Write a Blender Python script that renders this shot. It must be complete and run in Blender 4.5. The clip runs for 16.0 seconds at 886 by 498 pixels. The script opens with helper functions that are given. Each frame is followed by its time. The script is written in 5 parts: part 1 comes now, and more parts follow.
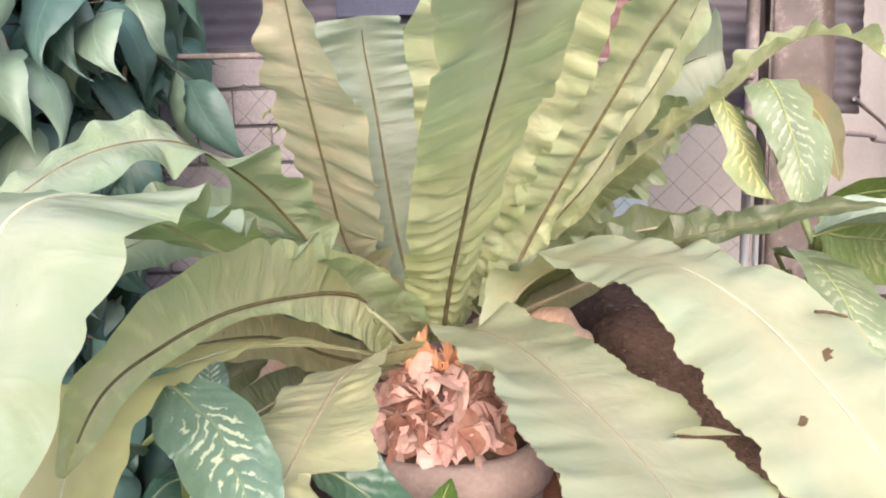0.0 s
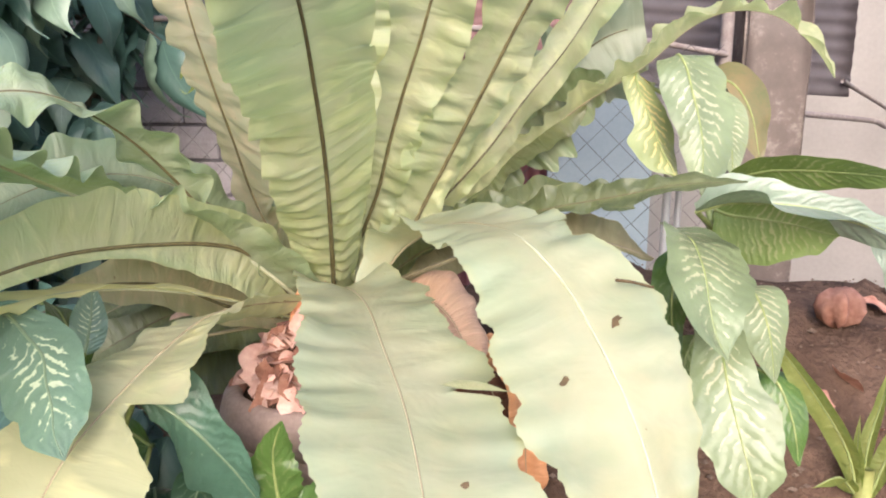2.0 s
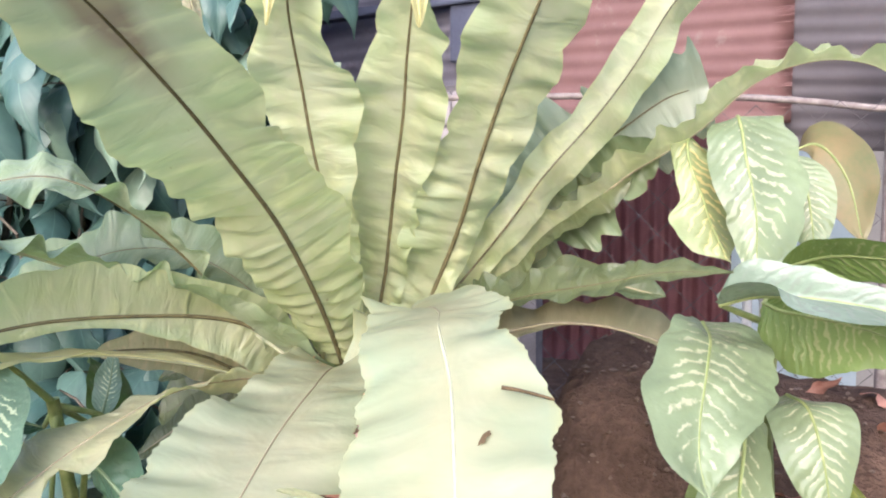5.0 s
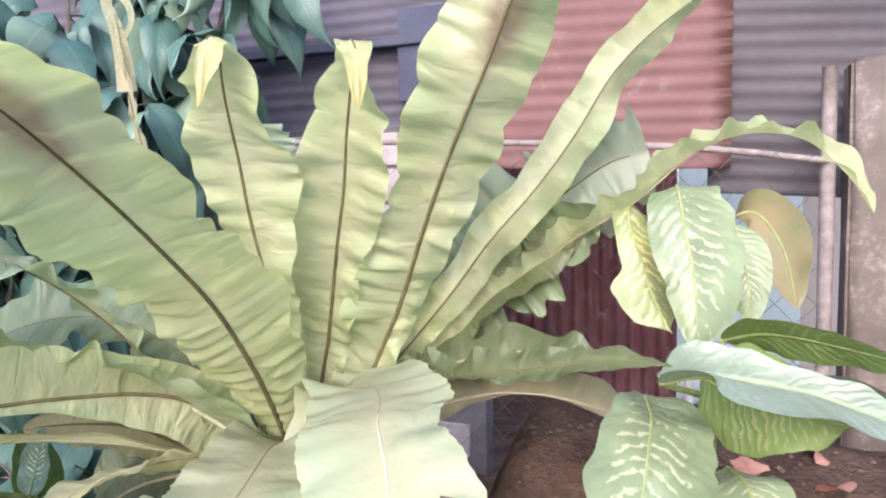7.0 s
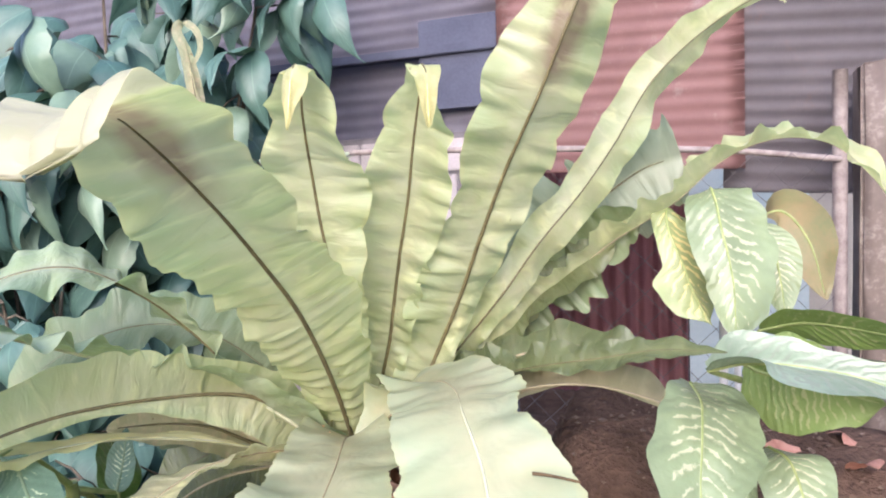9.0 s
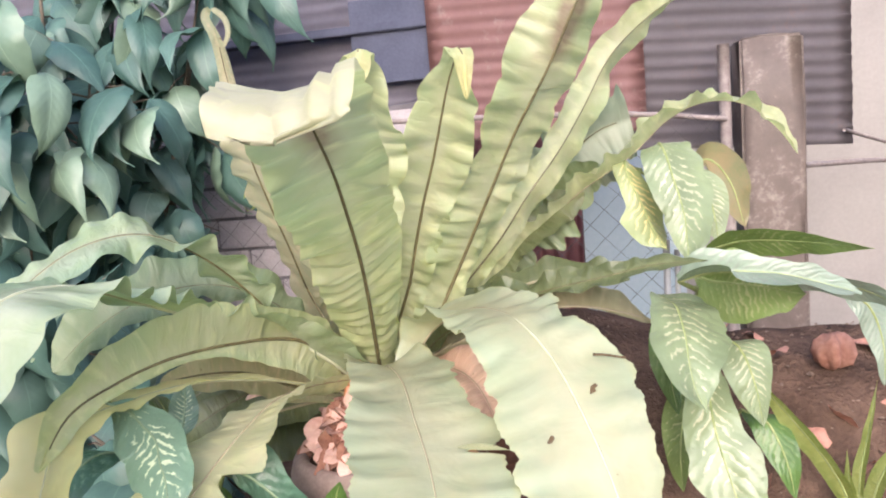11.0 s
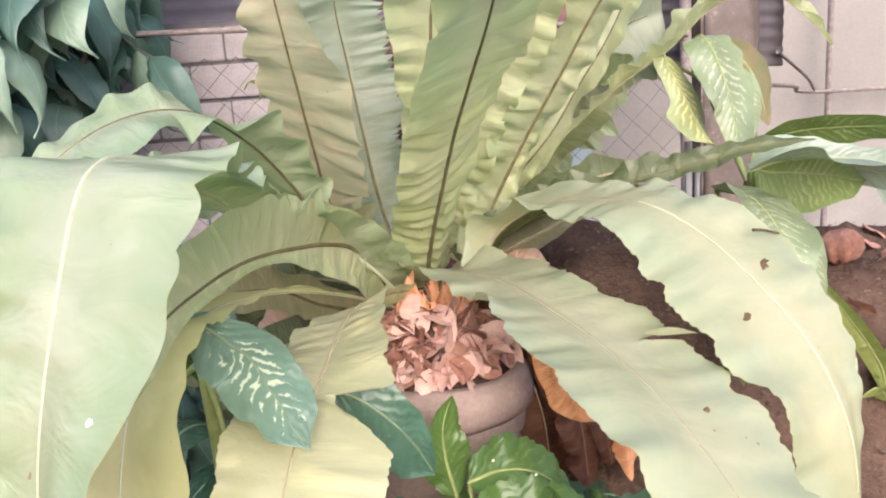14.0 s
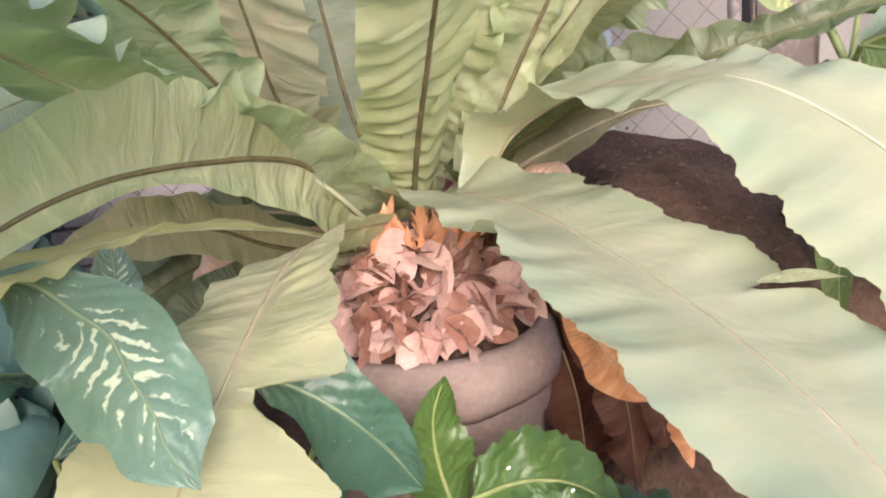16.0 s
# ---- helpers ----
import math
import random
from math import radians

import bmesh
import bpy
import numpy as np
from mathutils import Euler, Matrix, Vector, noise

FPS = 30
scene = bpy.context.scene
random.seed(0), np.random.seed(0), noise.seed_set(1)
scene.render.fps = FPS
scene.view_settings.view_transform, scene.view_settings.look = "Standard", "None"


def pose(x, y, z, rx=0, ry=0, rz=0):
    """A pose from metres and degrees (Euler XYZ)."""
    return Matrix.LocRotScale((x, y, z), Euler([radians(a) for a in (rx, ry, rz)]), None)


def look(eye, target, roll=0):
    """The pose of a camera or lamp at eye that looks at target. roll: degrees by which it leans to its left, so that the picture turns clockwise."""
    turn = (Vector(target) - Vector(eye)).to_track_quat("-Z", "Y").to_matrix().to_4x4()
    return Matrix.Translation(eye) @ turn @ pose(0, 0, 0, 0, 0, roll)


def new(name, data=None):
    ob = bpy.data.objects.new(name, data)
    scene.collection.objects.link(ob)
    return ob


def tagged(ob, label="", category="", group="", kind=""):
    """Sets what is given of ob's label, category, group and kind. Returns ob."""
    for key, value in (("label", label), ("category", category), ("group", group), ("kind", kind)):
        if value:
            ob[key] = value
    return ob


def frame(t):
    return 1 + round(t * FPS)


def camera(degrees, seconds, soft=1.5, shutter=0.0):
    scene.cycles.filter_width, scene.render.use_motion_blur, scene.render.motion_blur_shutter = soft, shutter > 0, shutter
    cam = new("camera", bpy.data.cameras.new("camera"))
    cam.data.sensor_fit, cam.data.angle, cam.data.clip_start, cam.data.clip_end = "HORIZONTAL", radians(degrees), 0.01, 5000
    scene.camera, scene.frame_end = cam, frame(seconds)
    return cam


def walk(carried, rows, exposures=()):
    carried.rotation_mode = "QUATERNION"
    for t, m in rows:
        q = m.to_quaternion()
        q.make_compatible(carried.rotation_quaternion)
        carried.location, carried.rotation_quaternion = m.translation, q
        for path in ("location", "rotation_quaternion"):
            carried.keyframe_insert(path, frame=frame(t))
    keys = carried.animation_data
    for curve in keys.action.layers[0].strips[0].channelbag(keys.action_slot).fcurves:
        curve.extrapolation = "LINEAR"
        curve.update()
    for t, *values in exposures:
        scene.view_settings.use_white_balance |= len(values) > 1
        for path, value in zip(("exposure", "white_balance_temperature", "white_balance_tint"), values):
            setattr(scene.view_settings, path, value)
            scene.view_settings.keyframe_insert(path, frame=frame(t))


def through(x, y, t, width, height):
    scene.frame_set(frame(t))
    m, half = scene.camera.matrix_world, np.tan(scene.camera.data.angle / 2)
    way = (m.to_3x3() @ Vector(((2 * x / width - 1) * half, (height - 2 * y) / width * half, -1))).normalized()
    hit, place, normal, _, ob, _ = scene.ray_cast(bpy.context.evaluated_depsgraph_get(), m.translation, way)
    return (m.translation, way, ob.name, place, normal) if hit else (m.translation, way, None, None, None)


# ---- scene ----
cam = camera(63.6, 16.0, soft=2.0)
PATH = [
    (0, (0.068, 0.040, 1.427), (-0.077, 3.600, 0.918), -1.7),
    (0.5, (0.220, 0.032, 1.436), (-0.166, 3.575, 0.923), -1.3),
    (1, (0.360, 0.000, 1.429), (-0.085, 3.537, 0.927), -0.3),
    (1.5, (0.459, -0.027, 1.409), (0.007, 3.496, 0.821), 0.9),
    (2, (0.520, 0.009, 1.399), (0.115, 3.530, 0.765), 0.4),
    (2.5, (0.574, 0.103, 1.393), (0.000, 3.616, 0.859), 0.4),
    (3, (0.659, 0.211, 1.397), (-0.022, 3.722, 0.985), 1.1),
    (3.2, (0.682, 0.223, 1.400), (-0.059, 3.726, 1.024), 1.4),
    (5.3, (1.112, 0.326, 1.431), (-0.511, 3.528, 1.163), -0.1),
    (5.5, (1.111, 0.335, 1.456), (-0.468, 3.562, 1.247), 1.2),
    (6, (1.093, 0.340, 1.494), (-0.522, 3.553, 1.366), 1.3),
    (6.5, (1.089, 0.351, 1.530), (-0.495, 3.584, 1.453), -0.5),
    (7, (1.107, 0.351, 1.561), (-0.257, 3.676, 1.332), -0.5),
    (7.5, (1.141, 0.335, 1.591), (-0.038, 3.730, 1.400), 2.3),
    (8, (1.136, 0.286, 1.584), (-0.099, 3.665, 1.454), 1.0),
    (8.5, (1.105, 0.239, 1.579), (-0.407, 3.501, 1.388), -0.8),
    (9, (1.017, 0.162, 1.577), (-0.333, 3.492, 1.361), -1.9),
    (9.5, (0.896, 0.027, 1.571), (-0.320, 3.400, 1.247), -3.8),
    (9.7, (0.857, -0.022, 1.564), (-0.272, 3.380, 1.229), -4.1),
    (11.8, (0.544, -0.472, 1.555), (0.137, 3.074, 1.089), -5.8),
    (12, (0.497, -0.490, 1.552), (0.158, 3.053, 0.997), -6.1),
    (12.5, (0.394, -0.457, 1.539), (0.149, 3.096, 1.008), -4.0),
    (13, (0.261, -0.322, 1.496), (0.058, 3.215, 0.857), -2.7),
    (13.5, (0.144, -0.232, 1.447), (0.011, 3.303, 0.783), -1.9),
    (14, (-0.036, -0.158, 1.404), (0.090, 3.377, 0.738), -4.2),
    (14.5, (-0.155, -0.103, 1.345), (0.126, 3.398, 0.554), -3.8),
    (15, (-0.121, 0.029, 1.298), (0.254, 3.514, 0.479), -2.6),
    (15.5, (-0.013, 0.245, 1.276), (0.099, 3.739, 0.410), -3.0),
    (16, (0.022, 0.389, 1.249), (0.061, 3.857, 0.286), -6.0),
]
EXPOSURE = [(0, 1.64, 6150, 18), (3, 1.62, 6080, 14), (5.5, 1.79, 5700, 16), (9.5, 1.76, 5720, 18), (12, 1.61, 6100, 16), (16, 1.56, 6060, 18)]
walk(cam, [(t, look(eye, target, roll)) for t, eye, target, roll in PATH], EXPOSURE)

# ---- world and light: bright overcast daylight in a shaded yard ----
world = bpy.data.worlds.new("sky")
scene.world = world
world.use_nodes = True
wn = world.node_tree.nodes
sky = wn.new("ShaderNodeTexSky")
sky.sky_type = "NISHITA"
sky.sun_disc = False
sky.sun_elevation = radians(29)
sky.sun_rotation = radians(174)
sky.air_density, sky.dust_density, sky.ozone_density = 1.0, 4.0, 1.0
world.node_tree.links.new(sky.outputs["Color"], wn["Background"].inputs["Color"])
wn["Background"].inputs["Strength"].default_value = 0.15

sun_data = bpy.data.lights.new("sun", "SUN")
sun_data.energy, sun_data.angle, sun_data.color = 0.98, radians(80), (1.0, 0.97, 0.92)
sun = new("sun", sun_data)
sun.matrix_world = look((0.5, -5.0, 2.78), (0, 0, 0))


# ---- materials ----
def shader(name, rough=0.6, spec=0.3, metal=0.0):
    m = bpy.data.materials.new(name)
    m.use_nodes = True
    b = m.node_tree.nodes["Principled BSDF"]
    b.inputs["Roughness"].default_value = rough
    b.inputs["Specular IOR Level"].default_value = spec
    b.inputs["Metallic"].default_value = metal
    return m, m.node_tree, b


def node(tree, kind, **values):
    n = tree.nodes.new(kind)
    for key, value in values.items():
        n.inputs[key.replace("_", " ")].default_value = value
    return n


def noise_tex(tree, scale, detail=4.0, rough=0.55, coord="Object"):
    c = tree.nodes.new("ShaderNodeTexCoord")
    n = node(tree, "ShaderNodeTexNoise", Scale=scale, Detail=detail, Roughness=rough)
    tree.links.new(c.outputs[coord], n.inputs["Vector"])
    return n.outputs["Fac"]


def ramp(tree, fac, stops):
    r = tree.nodes.new("ShaderNodeValToRGB")
    e = r.color_ramp.elements
    while len(e) < len(stops):
        e.new(0.5)
    for el, (p, c) in zip(e, stops):
        el.position, el.color = p, (*c, 1)
    tree.links.new(fac, r.inputs["Fac"])
    return r.outputs["Color"]


def mix(tree, fac, a, b, mode="MIX"):
    m = tree.nodes.new("ShaderNodeMix")
    m.data_type, m.blend_type = "RGBA", mode
    for sock, v in ((m.inputs[0], fac), (m.inputs[6], a), (m.inputs[7], b)):
        if hasattr(v, "links"):
            tree.links.new(v, sock)
        elif isinstance(v, tuple):
            sock.default_value = (*v, 1)
        else:
            sock.default_value = v
    return m.outputs[2]


def calc(tree, op, a, b=0.0, clamp=False):
    m = tree.nodes.new("ShaderNodeMath")
    m.operation, m.use_clamp = op, clamp
    for sock, v in ((m.inputs[0], a), (m.inputs[1], b)):
        if hasattr(v, "links"):
            tree.links.new(v, sock)
        else:
            sock.default_value = v
    return m.outputs[0]


def bump(tree, b, height, strength, distance):
    n = node(tree, "ShaderNodeBump", Strength=strength, Distance=distance)
    tree.links.new(height, n.inputs["Height"])
    tree.links.new(n.outputs["Normal"], b.inputs["Normal"])


def plain(name, dark, light, scale=8.0, rough=0.7, spec=0.25, grain=60.0, relief=0.35, depth=0.004, metal=0.0):
    """Two-scale mottled surface with fine relief."""
    m, t, b = shader(name, rough, spec, metal)
    big, fine = noise_tex(t, scale, 5.0), noise_tex(t, grain, 3.0)
    f = calc(t, "ADD", calc(t, "MULTIPLY", big, 0.7), calc(t, "MULTIPLY", fine, 0.3))
    t.links.new(ramp(t, f, [(0.3, dark), (0.7, light)]), b.inputs["Base Color"])
    bump(t, b, fine, relief, depth)
    return m


def uv_parts(t):
    """Across (0 at the midrib, 1 at the edge), along (0 at the base), and the signed across."""
    c = t.nodes.new("ShaderNodeTexCoord")
    s = t.nodes.new("ShaderNodeSeparateXYZ")
    t.links.new(c.outputs["UV"], s.inputs[0])
    signed = calc(t, "SUBTRACT", calc(t, "MULTIPLY", s.outputs["X"], 2.0), 1.0)
    return calc(t, "ABSOLUTE", signed), s.outputs["Y"], signed


def leafy(m, t, b, colour, through=0.3, tint=(1.0, 1.0, 0.72)):
    """Adds light that shines through a thin leaf."""
    t.links.new(colour, b.inputs["Base Color"])
    tr = t.nodes.new("ShaderNodeBsdfTranslucent")
    t.links.new(mix(t, 1.0, colour, tint, "MULTIPLY"), tr.inputs["Color"])
    ms = t.nodes.new("ShaderNodeMixShader")
    ms.inputs[0].default_value = through
    t.links.new(b.outputs[0], ms.inputs[1])
    t.links.new(tr.outputs[0], ms.inputs[2])
    t.links.new(ms.outputs[0], t.nodes["Material Output"].inputs["Surface"])
    return m


def frond_mat(name, green, pale, warm, rough=0.38, spec=0.5, through=0.58, veins=150.0, tip_yellow=0.0, tint=(1.0, 1.0, 0.72), bruise=0.0, tip_sheen=0.0, ripples=34.0, swell=0.55):
    m, t, b = shader(name, rough, spec)
    across, along, signed = uv_parts(t)
    big, mid = noise_tex(t, 4.0, 3.0), noise_tex(t, 22.0, 4.0)
    # fine side veins run out from the midrib, slanting a little to the tip
    wob = calc(t, "MULTIPLY", mid, 0.9)
    v = calc(t, "SINE", calc(t, "ADD", calc(t, "SUBTRACT", calc(t, "MULTIPLY", along, veins), calc(t, "MULTIPLY", across, 3.0)), calc(t, "MULTIPLY", wob, 4.0)))
    vein = calc(t, "MULTIPLY", calc(t, "ADD", v, 1.0), 0.5)
    col = ramp(t, big, [(0.32, green), (0.66, pale)])
    col = mix(t, calc(t, "MULTIPLY", calc(t, "SUBTRACT", mid, 0.42, True), 1.1, True), col, warm)
    col = mix(t, calc(t, "MULTIPLY", vein, 0.16), col, green)
    # cooler, greener stretches towards the edge
    cool = calc(t, "MULTIPLY", calc(t, "SUBTRACT", calc(t, "ADD", noise_tex(t, 2.3, 4.0, 0.6), calc(t, "MULTIPLY", across, 0.22)), 0.55, True), 2.4, True)
    col = mix(t, cool, col, tuple(a * 0.5 + b * 0.5 for a, b in zip(green, (green[0] * 0.78, green[1] * 1.05, green[2] * 1.35))))
    # the blade pales towards the midrib and yellows at its worn edge
    col = mix(t, calc(t, "MULTIPLY", calc(t, "SUBTRACT", 0.35, across, True), 1.1), col, pale)
    worn = calc(t, "MULTIPLY", calc(t, "SUBTRACT", calc(t, "ADD", across, calc(t, "MULTIPLY", noise_tex(t, 9.0, 4.0), 0.55)), 1.2, True), 1.6, True)
    col = mix(t, worn, col, tuple(c * k for c, k in zip(warm, (1.04, 0.98, 0.66))))
    # small brown specks
    sp = noise_tex(t, 38.0, 2.0)
    col = mix(t, calc(t, "MULTIPLY", calc(t, "GREATER_THAN", sp, 0.76), 0.6), col, (0.16, 0.08, 0.03))
    if tip_yellow:
        col = mix(t, calc(t, "MULTIPLY", calc(t, "SUBTRACT", along, tip_yellow), 14.0 if tip_yellow > 0.8 else 5.0, True), col, (0.52, 0.485, 0.25) if tip_yellow > 0.8 else (0.42, 0.43, 0.275))
    if bruise:
        near = calc(t, "SUBTRACT", 0.78, calc(t, "ADD", calc(t, "ABSOLUTE", calc(t, "SUBTRACT", signed, 0.04)), calc(t, "MULTIPLY", big, 0.5)), True)
        span = calc(t, "SUBTRACT", 1.0, calc(t, "MULTIPLY", calc(t, "ABSOLUTE", calc(t, "SUBTRACT", along, bruise)), 7.0), True)
        col = mix(t, calc(t, "MULTIPLY", calc(t, "MULTIPLY", near, span), 4.0, True), col, (0.30, 0.235, 0.165))
    # reflected sky on the folded tip, painted in as a paler colour
    if tip_sheen:
        col = mix(t, calc(t, "MULTIPLY", calc(t, "SUBTRACT", along, tip_sheen), 60.0, True), col, (0.50, 0.495, 0.38))
    # soft cross ripples from midrib to edge
    c = t.nodes.new("ShaderNodeTexCoord")
    mp = t.nodes.new("ShaderNodeMapping")
    mp.inputs["Scale"].default_value = (2.2, ripples, 1.0)
    t.links.new(c.outputs["UV"], mp.inputs["Vector"])
    rip = node(t, "ShaderNodeTexNoise", Scale=1.0, Detail=3.0, Roughness=0.5, Distortion=0.6)
    t.links.new(mp.outputs["Vector"], rip.inputs["Vector"])
    col = mix(t, calc(t, "MULTIPLY", calc(t, "SUBTRACT", rip.outputs["Fac"], 0.5, True), 1.3, True), col, green)
    col = mix(t, calc(t, "MULTIPLY", calc(t, "SUBTRACT", 0.47, rip.outputs["Fac"], True), 2.2, True), col, tuple(0.5 + 0.5 * c if c > 0.5 else c * 1.18 for c in pale))
    hgt = calc(t, "ADD", calc(t, "MULTIPLY", vein, 0.025), calc(t, "ADD", calc(t, "MULTIPLY", mid, 0.15), rip.outputs["Fac"]))
    hgt = calc(t, "MULTIPLY", hgt, calc(t, "SUBTRACT", 1.15, calc(t, "MULTIPLY", along, 0.75)))
    bump(t, b, hgt, swell, 0.03)
    return leafy(m, t, b, col, through, tint)


G1, G2, G3 = (0.40, 0.445, 0.215), (0.54, 0.56, 0.375), (0.60, 0.52, 0.385)
FROND = frond_mat("fern_green", G1, G2, G3)
FROND_TIP = frond_mat("fern_green_yellow_tip", G1, G2, G3, tip_yellow=0.88)
FROND_BIG = frond_mat("fern_green_bruised", G1, G2, G3, bruise=0.83)
FROND_LEAN = frond_mat("fern_green_bruised_sheen_tip", G1, G2, G3, bruise=0.80, tip_sheen=0.885)
# deep green, darkened further to hold the shade low and behind the crown
FROND_DEEP_SHADE = frond_mat("fern_deep_green_shade", (0.07, 0.088, 0.035), (0.13, 0.15, 0.065), (0.16, 0.145, 0.075), rough=0.36, through=0.35)
FROND_YELLOW = frond_mat("fern_yellow_green", (0.345, 0.38, 0.235), (0.455, 0.46, 0.32), (0.56, 0.495, 0.30), rough=0.36, through=0.46, ripples=14.0, swell=0.42)
FROND_OLD = frond_mat("fern_old_yellow", (0.56, 0.53, 0.27), (0.66, 0.62, 0.38), (0.68, 0.54, 0.29), ripples=13.0, swell=0.4)
FROND_TORN = frond_mat("fern_torn_yellowing", (0.41, 0.435, 0.26), (0.51, 0.505, 0.355), (0.56, 0.485, 0.335), through=0.48, ripples=20.0, swell=0.55, tip_yellow=0.5)
FROND_BROWN = frond_mat("fern_browning", (0.23, 0.22, 0.12), (0.34, 0.31, 0.195), (0.38, 0.30, 0.20), rough=0.5, spec=0.3)
FROND_PALE = frond_mat("fern_glossy_pale", (0.225, 0.285, 0.15), (0.37, 0.395, 0.30), (0.36, 0.365, 0.24), rough=0.28, spec=0.9, through=0.34, tint=(1.0, 1.2, 0.62), ripples=22.0, swell=0.8)
FROND_GREY = frond_mat("fern_grey_green", (0.25, 0.31, 0.225), (0.37, 0.42, 0.325), (0.35, 0.36, 0.27), rough=0.33)
# duller, darker copy of the grey-green, with shade behind the crown mixed in
FROND_DULL_SHADE = frond_mat("fern_dull_green_shade", (0.15, 0.20, 0.10), (0.235, 0.275, 0.165), (0.245, 0.24, 0.14), rough=0.35, through=0.4)
FROND_BACK = frond_mat("fern_pinkish_back", (0.40, 0.39, 0.23), (0.53, 0.49, 0.34), (0.56, 0.45, 0.32), rough=0.45)
RIB_DARK = plain("midrib_dark", (0.06, 0.05, 0.022), (0.14, 0.12, 0.055), 30, 0.5, 0.3)
RIB_PALE = plain("midrib_pale", (0.33, 0.345, 0.225), (0.42, 0.425, 0.295), 30, 0.5, 0.3)
RIB_YELLOW = plain("midrib_yellow", (0.55, 0.50, 0.16), (0.66, 0.62, 0.28), 30, 0.5, 0.3)
RIB_TAN = plain("midrib_tan", (0.22, 0.185, 0.11), (0.31, 0.27, 0.17), 30, 0.5, 0.3)
FLECK = plain("white_fleck", (0.7, 0.7, 0.66), (0.8, 0.8, 0.78), 40, 0.5, 0.3)
SCAR = plain("scar_brown", (0.05, 0.035, 0.02), (0.13, 0.09, 0.05), 40, 0.8, 0.1)
CROWN = plain("crown_rust", (0.62, 0.27, 0.13), (0.80, 0.47, 0.30), 20, 0.8, 0.15)
DEAD = frond_mat("dead_frond_rust", (0.42, 0.17, 0.07), (0.74, 0.40, 0.22), (0.78, 0.50, 0.32), rough=0.7, spec=0.15, through=0.2)
# dead frond brown with the shade under the crown put into it
DEAD_SHADED = frond_mat("dead_frond_shaded", (0.05, 0.02, 0.014), (0.12, 0.05, 0.03), (0.16, 0.07, 0.04), rough=0.65, spec=0.2, through=0.08)
DEAD_PINK = frond_mat("dead_frond_pink", (0.50, 0.31, 0.22), (0.64, 0.44, 0.34), (0.60, 0.36, 0.24), rough=0.7, spec=0.15, through=0.15)


def variegated(name, green, light, cover, stripes=15.0, rough=0.32, through=0.22, spread=0.8, jag=2.2):
    """Dumb cane leaf: pale feathered flecks along the side veins, inside a green margin."""
    m, t, b = shader(name, rough, 0.5)
    across, along, signed = uv_parts(t)
    n1, n2 = noise_tex(t, 26.0, 4.0), noise_tex(t, 7.0, 3.0)
    ph = calc(t, "SUBTRACT", calc(t, "MULTIPLY", along, stripes), calc(t, "MULTIPLY", across, 2.4))
    ph = calc(t, "ADD", ph, calc(t, "ADD", calc(t, "MULTIPLY", n1, jag), calc(t, "MULTIPLY", n2, 1.6)))
    ph = calc(t, "ADD", ph, calc(t, "MULTIPLY", calc(t, "GREATER_THAN", signed, 0.0), 0.45))
    st = calc(t, "SINE", calc(t, "MULTIPLY", ph, 6.2832))
    edge = calc(t, "MULTIPLY", calc(t, "SUBTRACT", across, spread), 4.0)
    tips = calc(t, "MULTIPLY", calc(t, "ABSOLUTE", calc(t, "SUBTRACT", along, 0.5)), 1.5)
    val = calc(t, "SUBTRACT", calc(t, "SUBTRACT", calc(t, "ADD", st, cover), calc(t, "MAXIMUM", edge, -0.2)), tips)
    val = calc(t, "ADD", val, calc(t, "ADD", calc(t, "MULTIPLY", calc(t, "SUBTRACT", n2, 0.5), 1.6), calc(t, "MULTIPLY", calc(t, "SUBTRACT", noise_tex(t, 55.0, 3.0), 0.5), 2.6)))
    f = calc(t, "MULTIPLY", val, 2.4, True)
    col = mix(t, f, ramp(t, n2, [(0.3, green), (0.75, tuple(c * 1.6 for c in green))]), light)
    col = mix(t, calc(t, "LESS_THAN", across, 0.03), col, tuple(0.5 * (g + l) for g, l in zip(green, light)))
    bump(t, b, calc(t, "ADD", calc(t, "MULTIPLY", st, 0.4), n1), 0.4, 0.004)
    return leafy(m, t, b, col, through)


CANE_DARK = variegated("dumb_cane_blue_green", (0.085, 0.14, 0.105), (0.43, 0.49, 0.36), -0.72, 13, spread=0.55)
CANE_LIGHT = variegated("dumb_cane_light", (0.135, 0.17, 0.095), (0.37, 0.375, 0.255), -0.6, 15, spread=0.6, jag=1.4)
CANE_YELLOW = variegated("dumb_cane_yellowed", (0.175, 0.205, 0.09), (0.46, 0.39, 0.17), -0.2, 13, spread=0.6, jag=1.4)
CANE_BACK = variegated("dumb_cane_underside", (0.105, 0.15, 0.04), (0.25, 0.275, 0.12), -0.7, 17, rough=0.5, through=0.3, spread=0.8)
CANE_PLAIN = variegated("dumb_cane_pale_gloss", (0.16, 0.205, 0.16), (0.21, 0.25, 0.205), -0.3, 15, rough=0.27)
CANE_GREEN = variegated("low_leaf_green", (0.055, 0.105, 0.026), (0.11, 0.165, 0.055), -0.7, 9, rough=0.33)
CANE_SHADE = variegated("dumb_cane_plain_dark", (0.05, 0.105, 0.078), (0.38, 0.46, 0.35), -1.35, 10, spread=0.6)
# low leaf green darkened to include the shade of the undergrowth
LOW_SHADED = variegated("low_leaf_shaded", (0.03, 0.07, 0.04), (0.10, 0.16, 0.10), -0.9, 9, rough=0.35)
CANE_BROWN = plain("dumb_cane_browning", (0.075, 0.10, 0.038), (0.165, 0.115, 0.055), 7, 0.5, 0.4, 60, 0.3, 0.002)
STRAP = frond_mat("strap_yellow_green", (0.20, 0.26, 0.06), (0.33, 0.36, 0.12), (0.38, 0.36, 0.13), rough=0.4)
